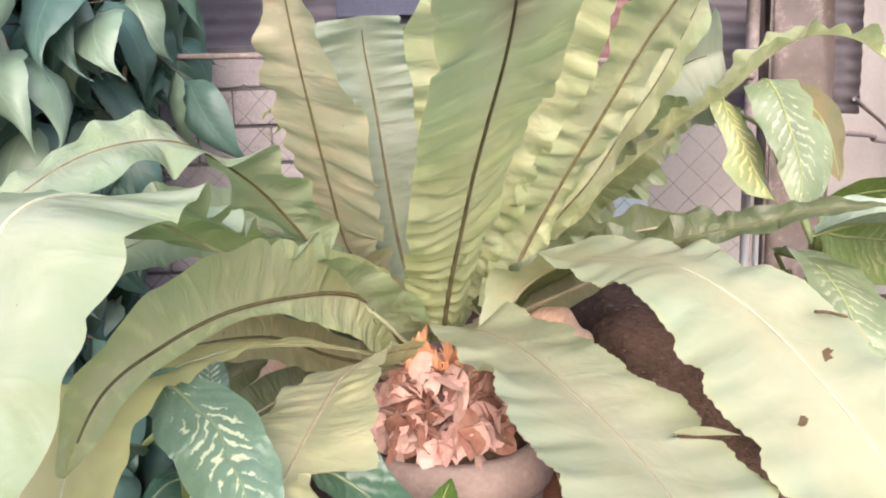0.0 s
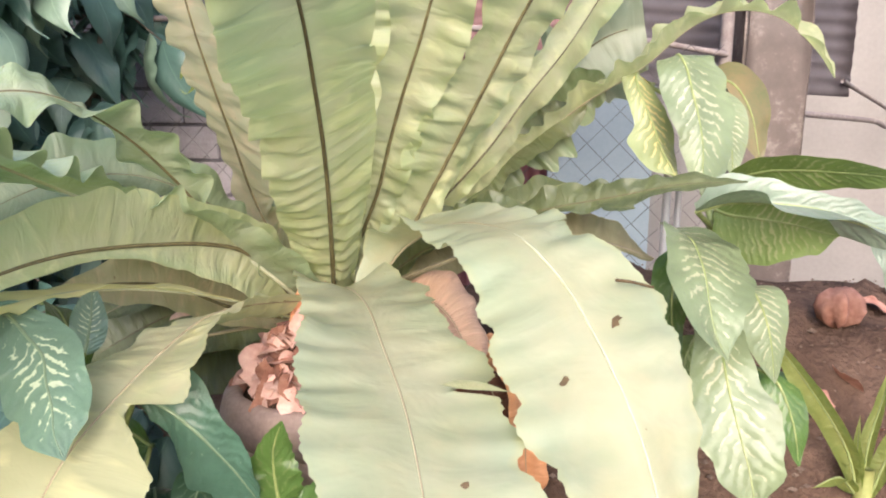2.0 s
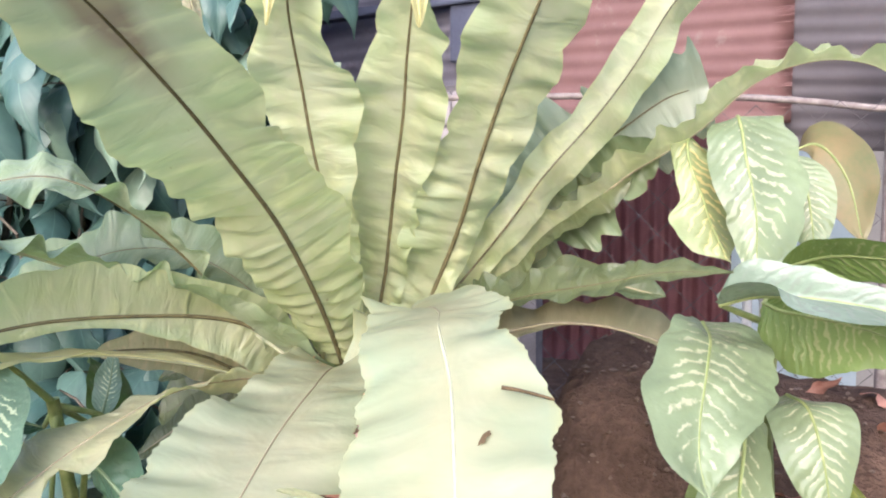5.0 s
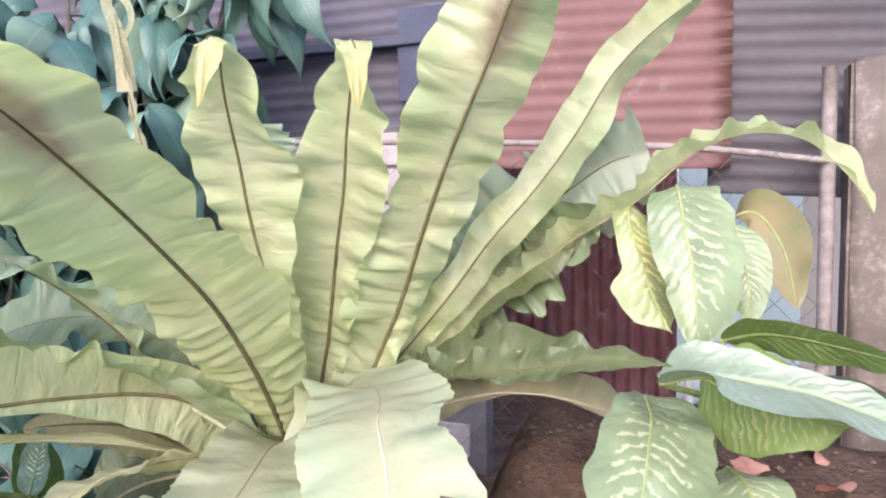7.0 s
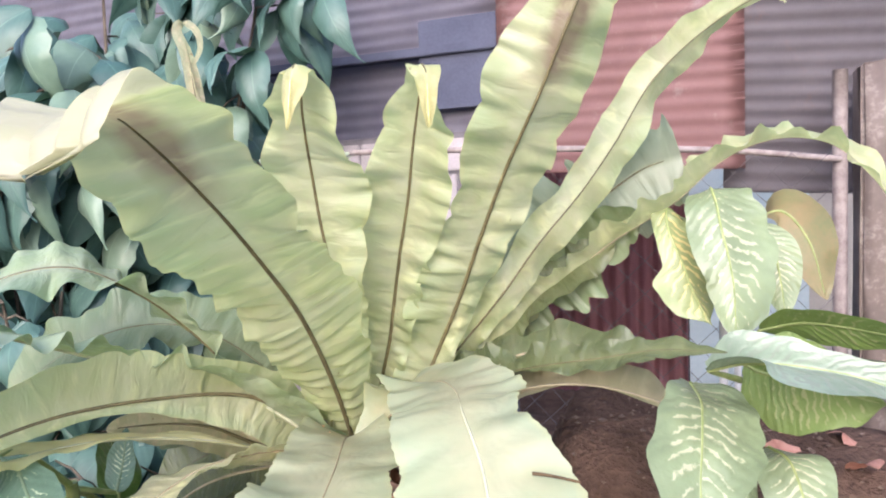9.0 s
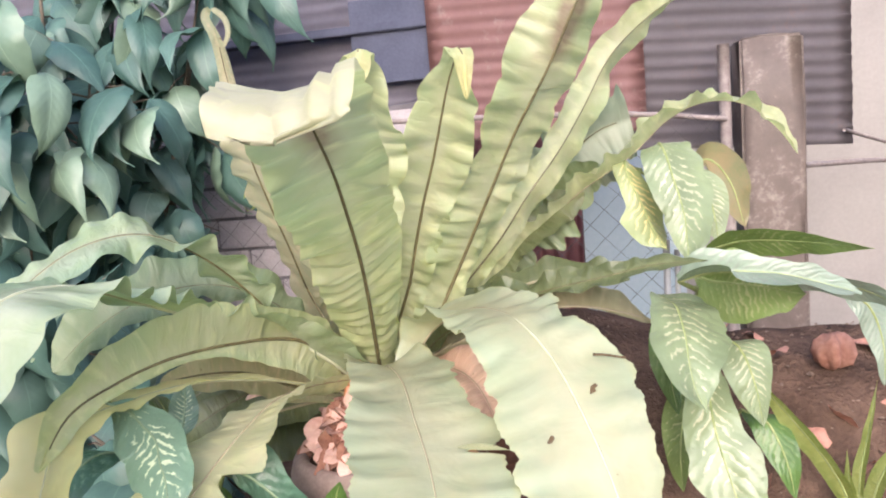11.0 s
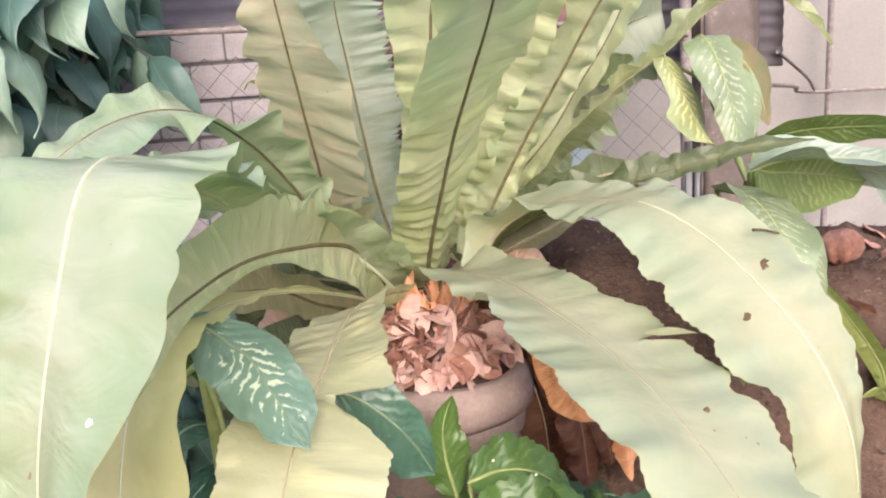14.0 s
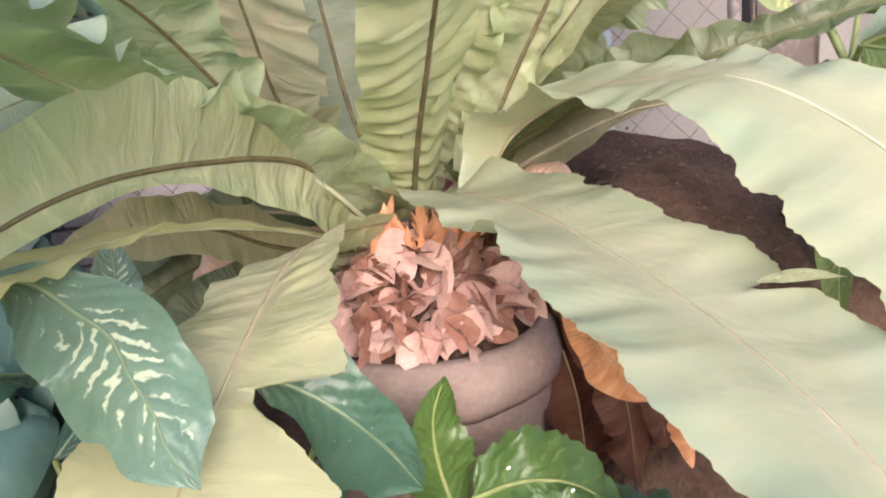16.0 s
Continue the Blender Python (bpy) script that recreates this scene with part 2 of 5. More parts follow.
STALK = plain("stalk_green", (0.12, 0.17, 0.05), (0.30, 0.33, 0.14), 20, 0.5, 0.35)
RIB_GREEN = plain("leaf_rib_green", (0.11, 0.17, 0.11), (0.19, 0.25, 0.16), 20, 0.5, 0.3)
STALK_YELLOW = plain("stalk_yellow", (0.20, 0.22, 0.07), (0.30, 0.31, 0.12), 20, 0.5, 0.35)


def shrub_mat(name, a, b_, rough):
    m, t, b = shader(name, rough, 0.5)
    across, along, signed = uv_parts(t)
    o = t.nodes.new("ShaderNodeObjectInfo")
    n1 = noise_tex(t, 20.0, 3.0)
    col = mix(t, o.outputs["Random"], a, b_)
    col = mix(t, calc(t, "MULTIPLY", n1, 0.5), col, tuple(c * 1.7 for c in b_))
    col = mix(t, calc(t, "LESS_THAN", across, 0.03), col, tuple(c * 1.4 for c in b_))
    v = calc(t, "SINE", calc(t, "SUBTRACT", calc(t, "MULTIPLY", along, 70.0), calc(t, "MULTIPLY", across, 18.0)))
    bump(t, b, v, 0.12, 0.002)
    return leafy(m, t, b, col, 0.2)


SHRUB = shrub_mat("shrub_leaf", (0.026, 0.068, 0.058), (0.062, 0.115, 0.096), 0.45)
SHRUB_LIGHT = shrub_mat("shrub_leaf_light", (0.085, 0.145, 0.108), (0.145, 0.205, 0.15), 0.4)
BARK = plain("bark", (0.05, 0.04, 0.03), (0.16, 0.13, 0.10), 12, 0.9, 0.15, 90, 0.8, 0.01)
CLAY = plain("pot_cement_clay", (0.17, 0.12, 0.108), (0.36, 0.275, 0.255), 5, 0.85, 0.15, 70, 0.5, 0.004)
SOIL = plain("soil", (0.036, 0.022, 0.016), (0.118, 0.075, 0.055), 6, 0.95, 0.1, 45, 1.0, 0.02)
CRUMB = plain("soil_crumb", (0.05, 0.033, 0.024), (0.20, 0.15, 0.12), 9, 0.95, 0.1, 45, 0.8, 0.01)
LITTER = plain("dry_leaf", (0.46, 0.27, 0.235), (0.68, 0.48, 0.43), 14, 0.8, 0.15, 60, 0.6, 0.004)
LITTER_DARK = plain("dry_leaf_dark", (0.20, 0.085, 0.06), (0.40, 0.22, 0.17), 14, 0.8, 0.15, 60, 0.6, 0.004)
BLOCK = plain("block_cement", (0.20, 0.18, 0.185), (0.34, 0.31, 0.32), 5, 0.92, 0.12, 60, 0.7, 0.005)
MORTAR = plain("mortar_dark", (0.07, 0.065, 0.07), (0.13, 0.12, 0.13), 8, 0.95, 0.1)
PLASTER = plain("far_plaster", (0.175, 0.16, 0.151), (0.24, 0.224, 0.212), 1.2, 0.9, 0.15, 30, 0.3, 0.004)
PALE_BLUE = plain("painted_pale_blue", (0.22, 0.275, 0.30), (0.29, 0.335, 0.36), 1.2, 0.8, 0.2, 30, 0.3, 0.004)
STEEL = plain("rusty_bar", (0.11, 0.085, 0.08), (0.25, 0.215, 0.205), 20, 0.7, 0.3, 90, 0.5, 0.002)
WIRE = plain("wire_grey", (0.06, 0.055, 0.055), (0.11, 0.10, 0.10), 20, 0.7, 0.2)
PIPE = plain("pipe_grey", (0.34, 0.34, 0.35), (0.45, 0.45, 0.46), 10, 0.5, 0.4)
SHADE = plain("slate_dark", (0.035, 0.04, 0.065), (0.07, 0.075, 0.11), 3, 0.8, 0.2)


def sheet_mat(name, a, b_, rust, amount, size=1.0):
    m, t, b = shader(name, 0.6, 0.3)
    n1, n2 = noise_tex(t, 1.6 * size, 6.0, 0.7), noise_tex(t, 14.0 * size, 5.0, 0.7)
    col = ramp(t, n1, [(0.3, a), (0.7, b_)])
    f = calc(t, "MULTIPLY", calc(t, "SUBTRACT", calc(t, "ADD", calc(t, "MULTIPLY", n1, 0.6), calc(t, "MULTIPLY", n2, 0.4)), 1.0 - amount), 6.0, True)
    col = mix(t, f, col, rust)
    t.links.new(col, b.inputs["Base Color"])
    bump(t, b, n2, 0.3, 0.004)
    return m


CONCRETE = sheet_mat("post_concrete", (0.065, 0.05, 0.044), (0.118, 0.092, 0.08), (0.225, 0.19, 0.168), 0.47, 2.6)
RED_SHEET = sheet_mat("roof_sheet_red", (0.195, 0.098, 0.094), (0.26, 0.145, 0.138), (0.36, 0.29, 0.285), 0.455)
GREY_SHEET = sheet_mat("roof_sheet_grey", (0.095, 0.083, 0.092), (0.145, 0.129, 0.14), (0.18, 0.11, 0.09), 0.45)
LILAC_SHEET = sheet_mat("flat_sheet_lilac", (0.115, 0.11, 0.145), (0.19, 0.175, 0.205), (0.12, 0.10, 0.11), 0.42)
RED_DOOR = sheet_mat("far_sheet_dark_red", (0.13, 0.045, 0.05), (0.19, 0.08, 0.08), (0.1, 0.06, 0.06), 0.4)

# ---- building helpers ----
ORIGIN = {}


def thing(name, at, label, category, group="", kind=""):
    """A top-level Empty at its base; its parts are given in world metres."""
    ob = new(name)
    ob.location = at
    ob.empty_display_size = 0.05
    ORIGIN[ob] = Vector(at)
    return tagged(ob, label, category, group, kind)


def part(name, bm, material, parent, label="", smooth=True):
    me = bpy.data.meshes.new(name)
    o = ORIGIN[parent]
    bmesh.ops.translate(bm, verts=bm.verts, vec=-o)
    bm.to_mesh(me)
    bm.free()
    me.materials.append(material)
    me.polygons.foreach_set("use_smooth", [smooth] * len(me.polygons))
    ob = new(name, me)
    ob.parent = parent
    ORIGIN[ob] = o
    return tagged(ob, label)


def solo(name, bm, material, label, category, kind="", smooth=False, group=""):
    """A thing that is one mesh, with its origin at the middle of its base."""
    v = [x.co for x in bm.verts]
    lo = Vector([min(c[i] for c in v) for i in range(3)])
    hi = Vector([max(c[i] for c in v) for i in range(3)])
    base = Vector(((lo.x + hi.x) / 2, (lo.y + hi.y) / 2, lo.z))
    bmesh.ops.translate(bm, verts=bm.verts, vec=-base)
    me = bpy.data.meshes.new(name)
    bm.to_mesh(me)
    bm.free()
    me.materials.append(material)
    me.polygons.foreach_set("use_smooth", [smooth] * len(me.polygons))
    ob = new(name, me)
    ob.location = base
    ORIGIN[ob] = base
    return tagged(ob, label, category, group, kind)


def spline(ctrl, n):
    """n+1 points at even steps along a smooth curve through ctrl."""
    p = [Vector(c) for c in ctrl]
    p = [2 * p[0] - p[1]] + p + [2 * p[-1] - p[-2]]
    dense = []
    for i in range(1, len(p) - 2):
        a, b, c, d = p[i - 1:i + 3]
        for k in range(24):
            t = k / 24
            dense.append(0.5 * (2 * b + (c - a) * t + (2 * a - 5 * b + 4 * c - d) * t * t + (3 * b - a - 3 * c + d) * t ** 3))
    dense.append(p[-2])
    run = [0.0]
    for a, b in zip(dense, dense[1:]):
        run.append(run[-1] + (b - a).length)
    out, j = [], 0
    for i in range(n + 1):
        s = run[-1] * i / n
        while j < len(run) - 2 and run[j + 1] < s:
            j += 1
        w = (s - run[j]) / max(run[j + 1] - run[j], 1e-9)
        out.append(dense[j].lerp(dense[j + 1], min(max(w, 0), 1)))
    return out, run[-1]


def steps(values, s):
    """The value at s between 0 and 1, gliding through values at even steps."""
    q = min(max(s, 0.0), 1.0) * (len(values) - 1)
    j = min(int(q), len(values) - 2)
    return values[j] + (values[j + 1] - values[j]) * smooth01(q - j)


def smooth01(x):
    x = min(max(x, 0.0), 1.0)
    return x * x * (3 - 2 * x)


def tube(bm, pts, radius, sides=8, squash=1.0, up=(0, 0, 1)):
    """A tapering tube along pts; radius is a function of 0..1."""
    rings = []
    n = len(pts) - 1
    ref = Vector(up)
    for i, p in enumerate(pts):
        t = (pts[min(i + 1, n)] - pts[max(i - 1, 0)]).normalized()
        a = t.cross(ref)
        a = a.normalized() if a.length > 1e-3 else t.orthogonal().normalized()
        b = t.cross(a)
        r = radius(i / n)
        rings.append([bm.verts.new(p + (a * math.cos(w) + b * squash * math.sin(w)) * r) for w in (2 * math.pi * k / sides for k in range(sides))])
    for r0, r1 in zip(rings, rings[1:]):
        for k in range(sides):
            bm.faces.new((r0[k], r0[(k + 1) % sides], r1[(k + 1) % sides], r1[k]))
    bm.faces.new(rings[0])
    bm.faces.new(rings[-1][::-1])
    return bm


def box(bm, x0, x1, y0, y1, z0, z1, bevel=0.0):
    r = bmesh.ops.create_cube(bm, size=1.0)
    bmesh.ops.scale(bm, verts=r["verts"], vec=(x1 - x0, y1 - y0, z1 - z0))
    bmesh.ops.translate(bm, verts=r["verts"], vec=((x0 + x1) / 2, (y0 + y1) / 2, (z0 + z1) / 2))
    if bevel:
        es = list({e for v in r["verts"] for e in v.link_edges})
        bmesh.ops.bevel(bm, geom=es, offset=bevel, segments=2, affect="EDGES")
    return bm


def blade(ctrl, width, lat, profile, n=56, m=7, fold=0.0, wave=0.0, length=0.12, seed=0, jag=0.0, pleat=0.0, curl=0.0, tears=(), axis=None, scallop=0.12, billow=0.05, sides=None, lifts=None, close=0.07, teeth=0.0, frill=0.0, ruffle=None):
    """A leaf blade round a midrib. lat: the way across it, as one vector or as several spread along it. fold lifts both halves,
    wave ruffles the edge, jag frays it, pleat creases it along the base, curl bends the edges back; tears: (along, side, depth, height, how much slower it closes towards the tip).
    ruffle: (side, from, to, height, length of one ruffle).
    sides: half widths on the two sides of the midrib at even steps along it, with lifts, the angles at which the halves stand."""
    pts, total = spline(ctrl, n)
    lats = [Vector(v).normalized() for v in (lat if isinstance(lat[0], tuple) else (lat, lat))]
    folds = fold if isinstance(fold, tuple) else (fold, fold)
    if axis is not None and sides is None:
        # the blade's upper face looks up and in towards the crown
        k = n // 4
        t = (pts[k + 1] - pts[k - 1]).normalized()
        inward = Vector((axis[0] - pts[k].x, axis[1] - pts[k].y, 0)).normalized()
        if lats[0].cross(t).dot(Vector((0, 0, 1)) + 0.8 * inward) < 0:
            lats = [-v for v in lats]
    bm = bmesh.new()
    uv = bm.loops.layers.uv.new("UVMap")
    rows, keep = [], {}
    for i, p in enumerate(pts):
        s = i / n
        t = (pts[min(i + 1, n)] - pts[max(i - 1, 0)]).normalized()
        q = s * (len(lats) - 1)
        j = min(int(q), len(lats) - 2)
        a = lats[j].lerp(lats[j + 1], smooth01(q - j))
        a = (a - t * a.dot(t)).normalized()
        nn = a.cross(t).normalized()
        w = width / 2 * profile(s)
        q = s * (len(folds) - 1)
        j = min(int(q), len(folds) - 2)
        fold = folds[j] + (folds[j + 1] - folds[j]) * smooth01(q - j)
        row = []
        end = max(0.0, 1 - max(0.0, (s - 1 + close) / close) ** 2) ** 0.5 + 0.02
        for k in range(-m, m + 1):
            u = k / m
            side = 1 if k > 0 else -1
            au = abs(u)
            f = 1 + jag * (1.6 * noise.noise((s * total * 14 + side * 7, seed * 3.7, side)) + 0.5 * noise.noise((s * total * 34, seed * 1.7, side * 3))) * au
            if teeth:
                f += teeth * (((s * total / 0.021 + 0.4 * noise.noise((s * 11, seed, side))) % 1) - 0.6) * au ** 3
            if sides:
                # rounded lobes with pinches between them
                lobe = s * total / 0.15 + side * 1.7 + seed * 0.37 + 1.5 * noise.noise((s * total * 3.4, seed * 2.3, side * 2.0))
                f += scallop * (abs(math.sin(math.pi * lobe)) ** 0.7 - 0.62) * au ** 2 * (1 + 1.3 * noise.noise((s * total * 4, seed, side * 5.0)))
            else:
                f += scallop * noise.noise((s * total * (5 if scallop < 0.15 else 9.5) + side * 3, seed * 1.9, 5.0)) * au
            for ts, tside, depth, high, slow in tears:
                if side == tside:
                    f -= depth * max(0.0, 1 - abs(s - ts) / (high if s < ts else high * slow)) * au
            x = w * au * f
            bend = fold
            if sides:
                w = steps(sides[side > 0], s) * end
                x, bend = w * au * f, steps(lifts[side > 0], s)
            q1 = s * total / length
            amp = wave * au ** 1.35 * (min(1.0, w / 0.06) if sides else min(1.0, profile(s) * 1.3))
            sway = 1.5 * noise.noise((q1 * 1.1, seed * 2.1, side * 4.0)) + 0.8 * noise.noise((q1 * 2.7 + 5, seed * 1.3, side * 2.0))
            q2 = (s * total / 0.05 + 0.9 * noise.noise((s * 9, seed, side * 2.0 + au * 0.8))) % 1
            rip = pleat * (1 - q2 / 0.8 if q2 < 0.8 else (q2 - 0.8) / 0.2) * math.sin(math.pi * au) * smooth01(1.2 - 1.9 * s) * (1 + 0.8 * noise.noise((s * 7, side * 5.0, seed)))
            up = x * math.sin(bend) * (1 - 0.15 * au) - curl * w * au ** 3 + amp * sway + rip + 0.35 * wave * au ** 0.8 * noise.noise((q1 * 2.2 + 7, seed * 1.7, side * 3.0)) * min(1.0, w / 0.06)
            up += billow * width * noise.noise((s * (6 if billow < 0.06 else 13), u * 1.6, seed * 5.0)) * au
            if ruffle and side == ruffle[0]:
                # rounded ruffles along a stretch of one edge
                q = ruffle[3] * au ** 1.8 * max(0.0, math.sin(math.pi * min(max((s - ruffle[1]) / (ruffle[2] - ruffle[1]), 0.0), 1.0))) ** 0.5 * (1 + 1.2 * noise.noise((s * 7, seed, 6.0)))
                up += q * math.sin(6.2832 * s * total / ruffle[4] + 1.6 * noise.noise((s * 9, seed, 2.0)))
            if frill:
                # the end of the blade is crimped
                q = frill * smooth01((s - 0.86) / 0.14)
                up += q * (0.8 * noise.noise((u * 5.0, seed, s * 3)) + 0.5 * noise.noise((u * 13.0, seed * 2.0, s * 4)))
                p = pts[i] + t * q * (1.2 * noise.noise((u * 3.0, seed, 8.0)) + 0.5 * noise.noise((u * 14.0, seed, 3.0)))
            slide = 0.5 * amp * noise.noise((q1 * 1.3 + 3, seed, side * 9.0))
            row.append(bm.verts.new(p + a * side * x * math.cos(bend * (1 - 0.15 * au)) + nn * up + t * slide))
        rows.append(row)
    for i in range(n):
        for k in range(2 * m):
            face = bm.faces.new((rows[i][k], rows[i][k + 1], rows[i + 1][k + 1], rows[i + 1][k]))
            for loop, (kk, ii) in zip(face.loops, ((k, i), (k + 1, i), (k + 1, i + 1), (k, i + 1))):
                loop[uv].uv = (kk / (2 * m), ii / n)
    return bm, pts


def frond_profile(base=0.42, full=0.55, tip=0.8, blunt=0.0):
    def f(s):
        w = base + (1 - base) * smooth01(s / full)
        if s > tip:
            q = (s - tip) / (1 - tip)
            w *= blunt + (1 - blunt) * max(0.0, 1 - q ** 2) ** 0.62 + 0.02
        return w
    return f


def oval(s):
    return max(0.03, (math.sin(math.pi * min(1.0, s ** 0.8)) ** 0.75) * (1 - 0.18 * s))


def drip(s):
    """A broad leaf with a long thin tip."""
    return max(0.03, math.sin(math.pi * min(1.0, s * 1.08) ** 0.62) ** 0.8 * (1 - 0.35 * smooth01((s - 0.55) / 0.3)))


def lance(s):
    return max(0.03, math.sin(math.pi * s ** 0.72) ** 1.1)


def frond(parent, ctrl, width, lat, mat, rib=RIB_DARK, name="frond", label="", base=0.42, full=0.55, tip=0.8, blunt=0.0, rib_end=0.96, rib_size=1.0, tip_rib=None, tip_label="bright yellow rib of the folded tip", **kw):
    kw.setdefault("wave", 0.032)
    kw.setdefault("jag", 0.025 if "sides" in kw else 0.05)
    kw.setdefault("scallop", 0.15 if "sides" in kw else 0.26)
    kw.setdefault("fold", 0.18)
    kw.setdefault("axis", (-0.02, 1.96))
    bm, pts = blade(ctrl, width, lat, frond_profile(base, full, tip, blunt), n=kw.pop("n", 200 if "sides" in kw else 110), m=9, **kw)
    ob = part(name, bm, mat, parent, label)
    k = int(len(pts) * rib_end)
    if tip_rib:
        part("tip_rib", tube(bmesh.new(), pts[k + 2:-4], lambda q: 0.0035 * min(1.0, 0.25 + 6 * q) * (1 - 0.6 * q), 6), tip_rib, ob, tip_label)
    part("midrib", tube(bmesh.new(), pts[:k], lambda q: rib_size * (0.0058 * (1 - q) ** 0.7 + 0.0016), 8), rib, ob)
    return ob


def cane_leaf(parent, ctrl, width, lat, mat, stalk=None, shape=oval, name="leaf", label="", **kw):
    kw.setdefault("wave", 0.013)
    kw.setdefault("fold", 0.16)
    kw.setdefault("length", 0.2)
    bm, pts = blade(ctrl, width, lat, shape, n=40, m=6, **kw)
    ob = part(name, bm, mat, parent, label)
    part("midrib", tube(bmesh.new(), pts[:-2], lambda q: 0.004 * (1 - q) + 0.0012, 6), RIB_GREEN if mat in (CANE_DARK, CANE_SHADE, LOW_SHADED) else STALK, ob)
    if stalk:
        part("petiole", tube(bmesh.new(), spline([*stalk, ctrl[0]], 14)[0], lambda q: 0.010 - 0.004 * q, 8), STALK, parent)
    return ob

# ---- the setting: ground, walls, fence ----
def terrain(x, y):
    """The yard is level; a bank of earth rises behind and beside the pots."""
    bank = smooth01((x - 0.12) / 0.42) * smooth01((y - 1.5) / 0.95) * (1 - smooth01((y - 2.75) / 0.6)) * (1 - smooth01((x - 3.4) / 1.5))
    left = 0.12 * smooth01((y - 2.2) / 0.8) * (1 - smooth01((y - 4.5) / 1.0))
    z = (0.72 + 0.12 * (1 - smooth01((x - 0.6) / 0.6))) * bank + left
    near = 1 - smooth01((abs(x) + abs(y - 2) - 4) / 3)
    return z + near * (0.035 * noise.noise((x * 2.2, y * 2.2, 0)) + (0.012 + 0.04 * bank) * noise.noise((x * 9, y * 9, 3)))


def make_ground():
    bm = bmesh.new()
    def axis(lo, hi, step, far):
        a = list(np.arange(lo, hi + 1e-6, step))
        return [-far, -far / 6, -12.0, -6.0] + [float(v) for v in a] + [9.0, 14.0, far / 6, far]
    xs, ys = axis(-3.0, 4.0, 0.07, 900.0), axis(-1.2, 6.5, 0.07, 900.0)
    grid = [[bm.verts.new((x, y, terrain(x, y))) for x in xs] for y in ys]
    for r0, r1 in zip(grid, grid[1:]):
        for k in range(len(xs) - 1):
            bm.faces.new((r0[k], r0[k + 1], r1[k + 1], r1[k]))
    me = bpy.data.meshes.new("ground")
    bm.to_mesh(me)
    bm.free()
    me.materials.append(SOIL)
    me.polygons.foreach_set("use_smooth", [True] * len(me.polygons))
    tagged(new("ground", me), "bare brown earth yard rising to a bank", "ground", kind="structure")


make_ground()


def corrugated(x0, y0, x1, y1, z0, z1, pitch, depth, slope=0.0, upright=False):
    """A sheet from one plan point to another; ridges run level, or upright."""
    bm = bmesh.new()
    run = Vector((x1 - x0, y1 - y0, 0))
    out = Vector((run.y, -run.x, 0)).normalized()
    across = (run.length if upright else z1 - z0)
    n = max(8, int(across / pitch * 8))
    m = 12
    rows = []
    for i in range(n + 1):
        row = []
        for j in range(m + 1):
            u, v = (i / n, j / m) if upright else (j / m, i / n)
            p = Vector((x0, y0, z0)) + run * u + Vector((0, 0, (z1 - z0) * v + slope * u))
            wob = 0.012 * noise.noise((p.x * 2.3, p.z * 3.1, x0))
            row.append(bm.verts.new(p + out * (depth * math.sin(6.2832 * across * i / n / pitch) + wob)))
        rows.append(row)
    for r0, r1 in zip(rows, rows[1:]):
        for k in range(m):
            bm.faces.new((r0[k], r0[k + 1], r1[k + 1], r1[k]))
    r = bmesh.ops.solidify(bm, geom=bm.faces[:], thickness=0.003)
    return bm


# sheets that hang as a fence behind the plants
solo("roofing_sheet", corrugated(-0.14, 3.88, 1.08, 3.93, 1.74, 2.95, 0.076, 0.0035, -0.03), RED_SHEET, "faded red corrugated roofing sheet hung as a fence", "metal sheet", smooth=True, group="roofing sheets of the fence")
solo("roofing_sheet", corrugated(0.98, 3.955, 2.22, 4.13, 1.60, 2.95, 0.076, 0.0045, -0.06), GREY_SHEET, "weathered grey corrugated roofing sheet behind the concrete post", "metal sheet", smooth=True, group="roofing sheets of the fence")
solo("roofing_sheet", corrugated(-4.6, 4.05, -0.05, 4.0, 1.98, 3.6, 0.076, 0.004), LILAC_SHEET, "dull lilac-grey metal sheet on the old wall", "metal sheet", smooth=True, group="roofing sheets of the fence")
# dark panel added where a shadow lies beside the red sheet
solo("board", box(bmesh.new(), -0.62, -0.06, 3.93, 3.97, 2.12, 2.62, 0.004), SHADE, "dark slate-blue panel standing in for a shadow on the sheet wall", "board")
# dark level line across the sheets
solo("dark_strip", box(bmesh.new(), -2.3, -0.1, 3.90, 3.985, 2.42, 2.47, 0.006), SHADE, "dark slate-blue strip across the sheet wall", "rail")


def block_wall():
    """Wall of cement blocks with raked joints."""
    x0, x1, y, h, w = -4.3, -0.10, 3.86, 0.19, 0.39
    bm = box(bmesh.new(), x0, x1, y + 0.02, y + 0.13, 0.0, 1.98)
    wall = solo("wall_back", bm, MORTAR, "low wall of grey cement blocks with dark joints", "wall", kind="structure")
    me = bpy.data.meshes.new("block")
    b2 = box(bmesh.new(), -w / 2, w / 2, 0, 0.03, 0, h - 0.014, 0.006)
    b2.to_mesh(me)
    b2.free()
    me.materials.append(BLOCK)
    for r in range(10):
        for c in range(12):
            x = x0 + 0.2 + c * (w + 0.012) + (r % 2) * 0.2 - 0.1
            if x + w / 2 > x1:
                continue
            ob = new("block", me)
            ob.parent = wall
            ob.location = Vector((x, y + random.uniform(-0.006, 0.006), 0.008 + r * 0.196)) - ORIGIN[wall]
            ob.rotation_euler = (random.uniform(-0.02, 0.02), 0, random.uniform(-0.01, 0.01))


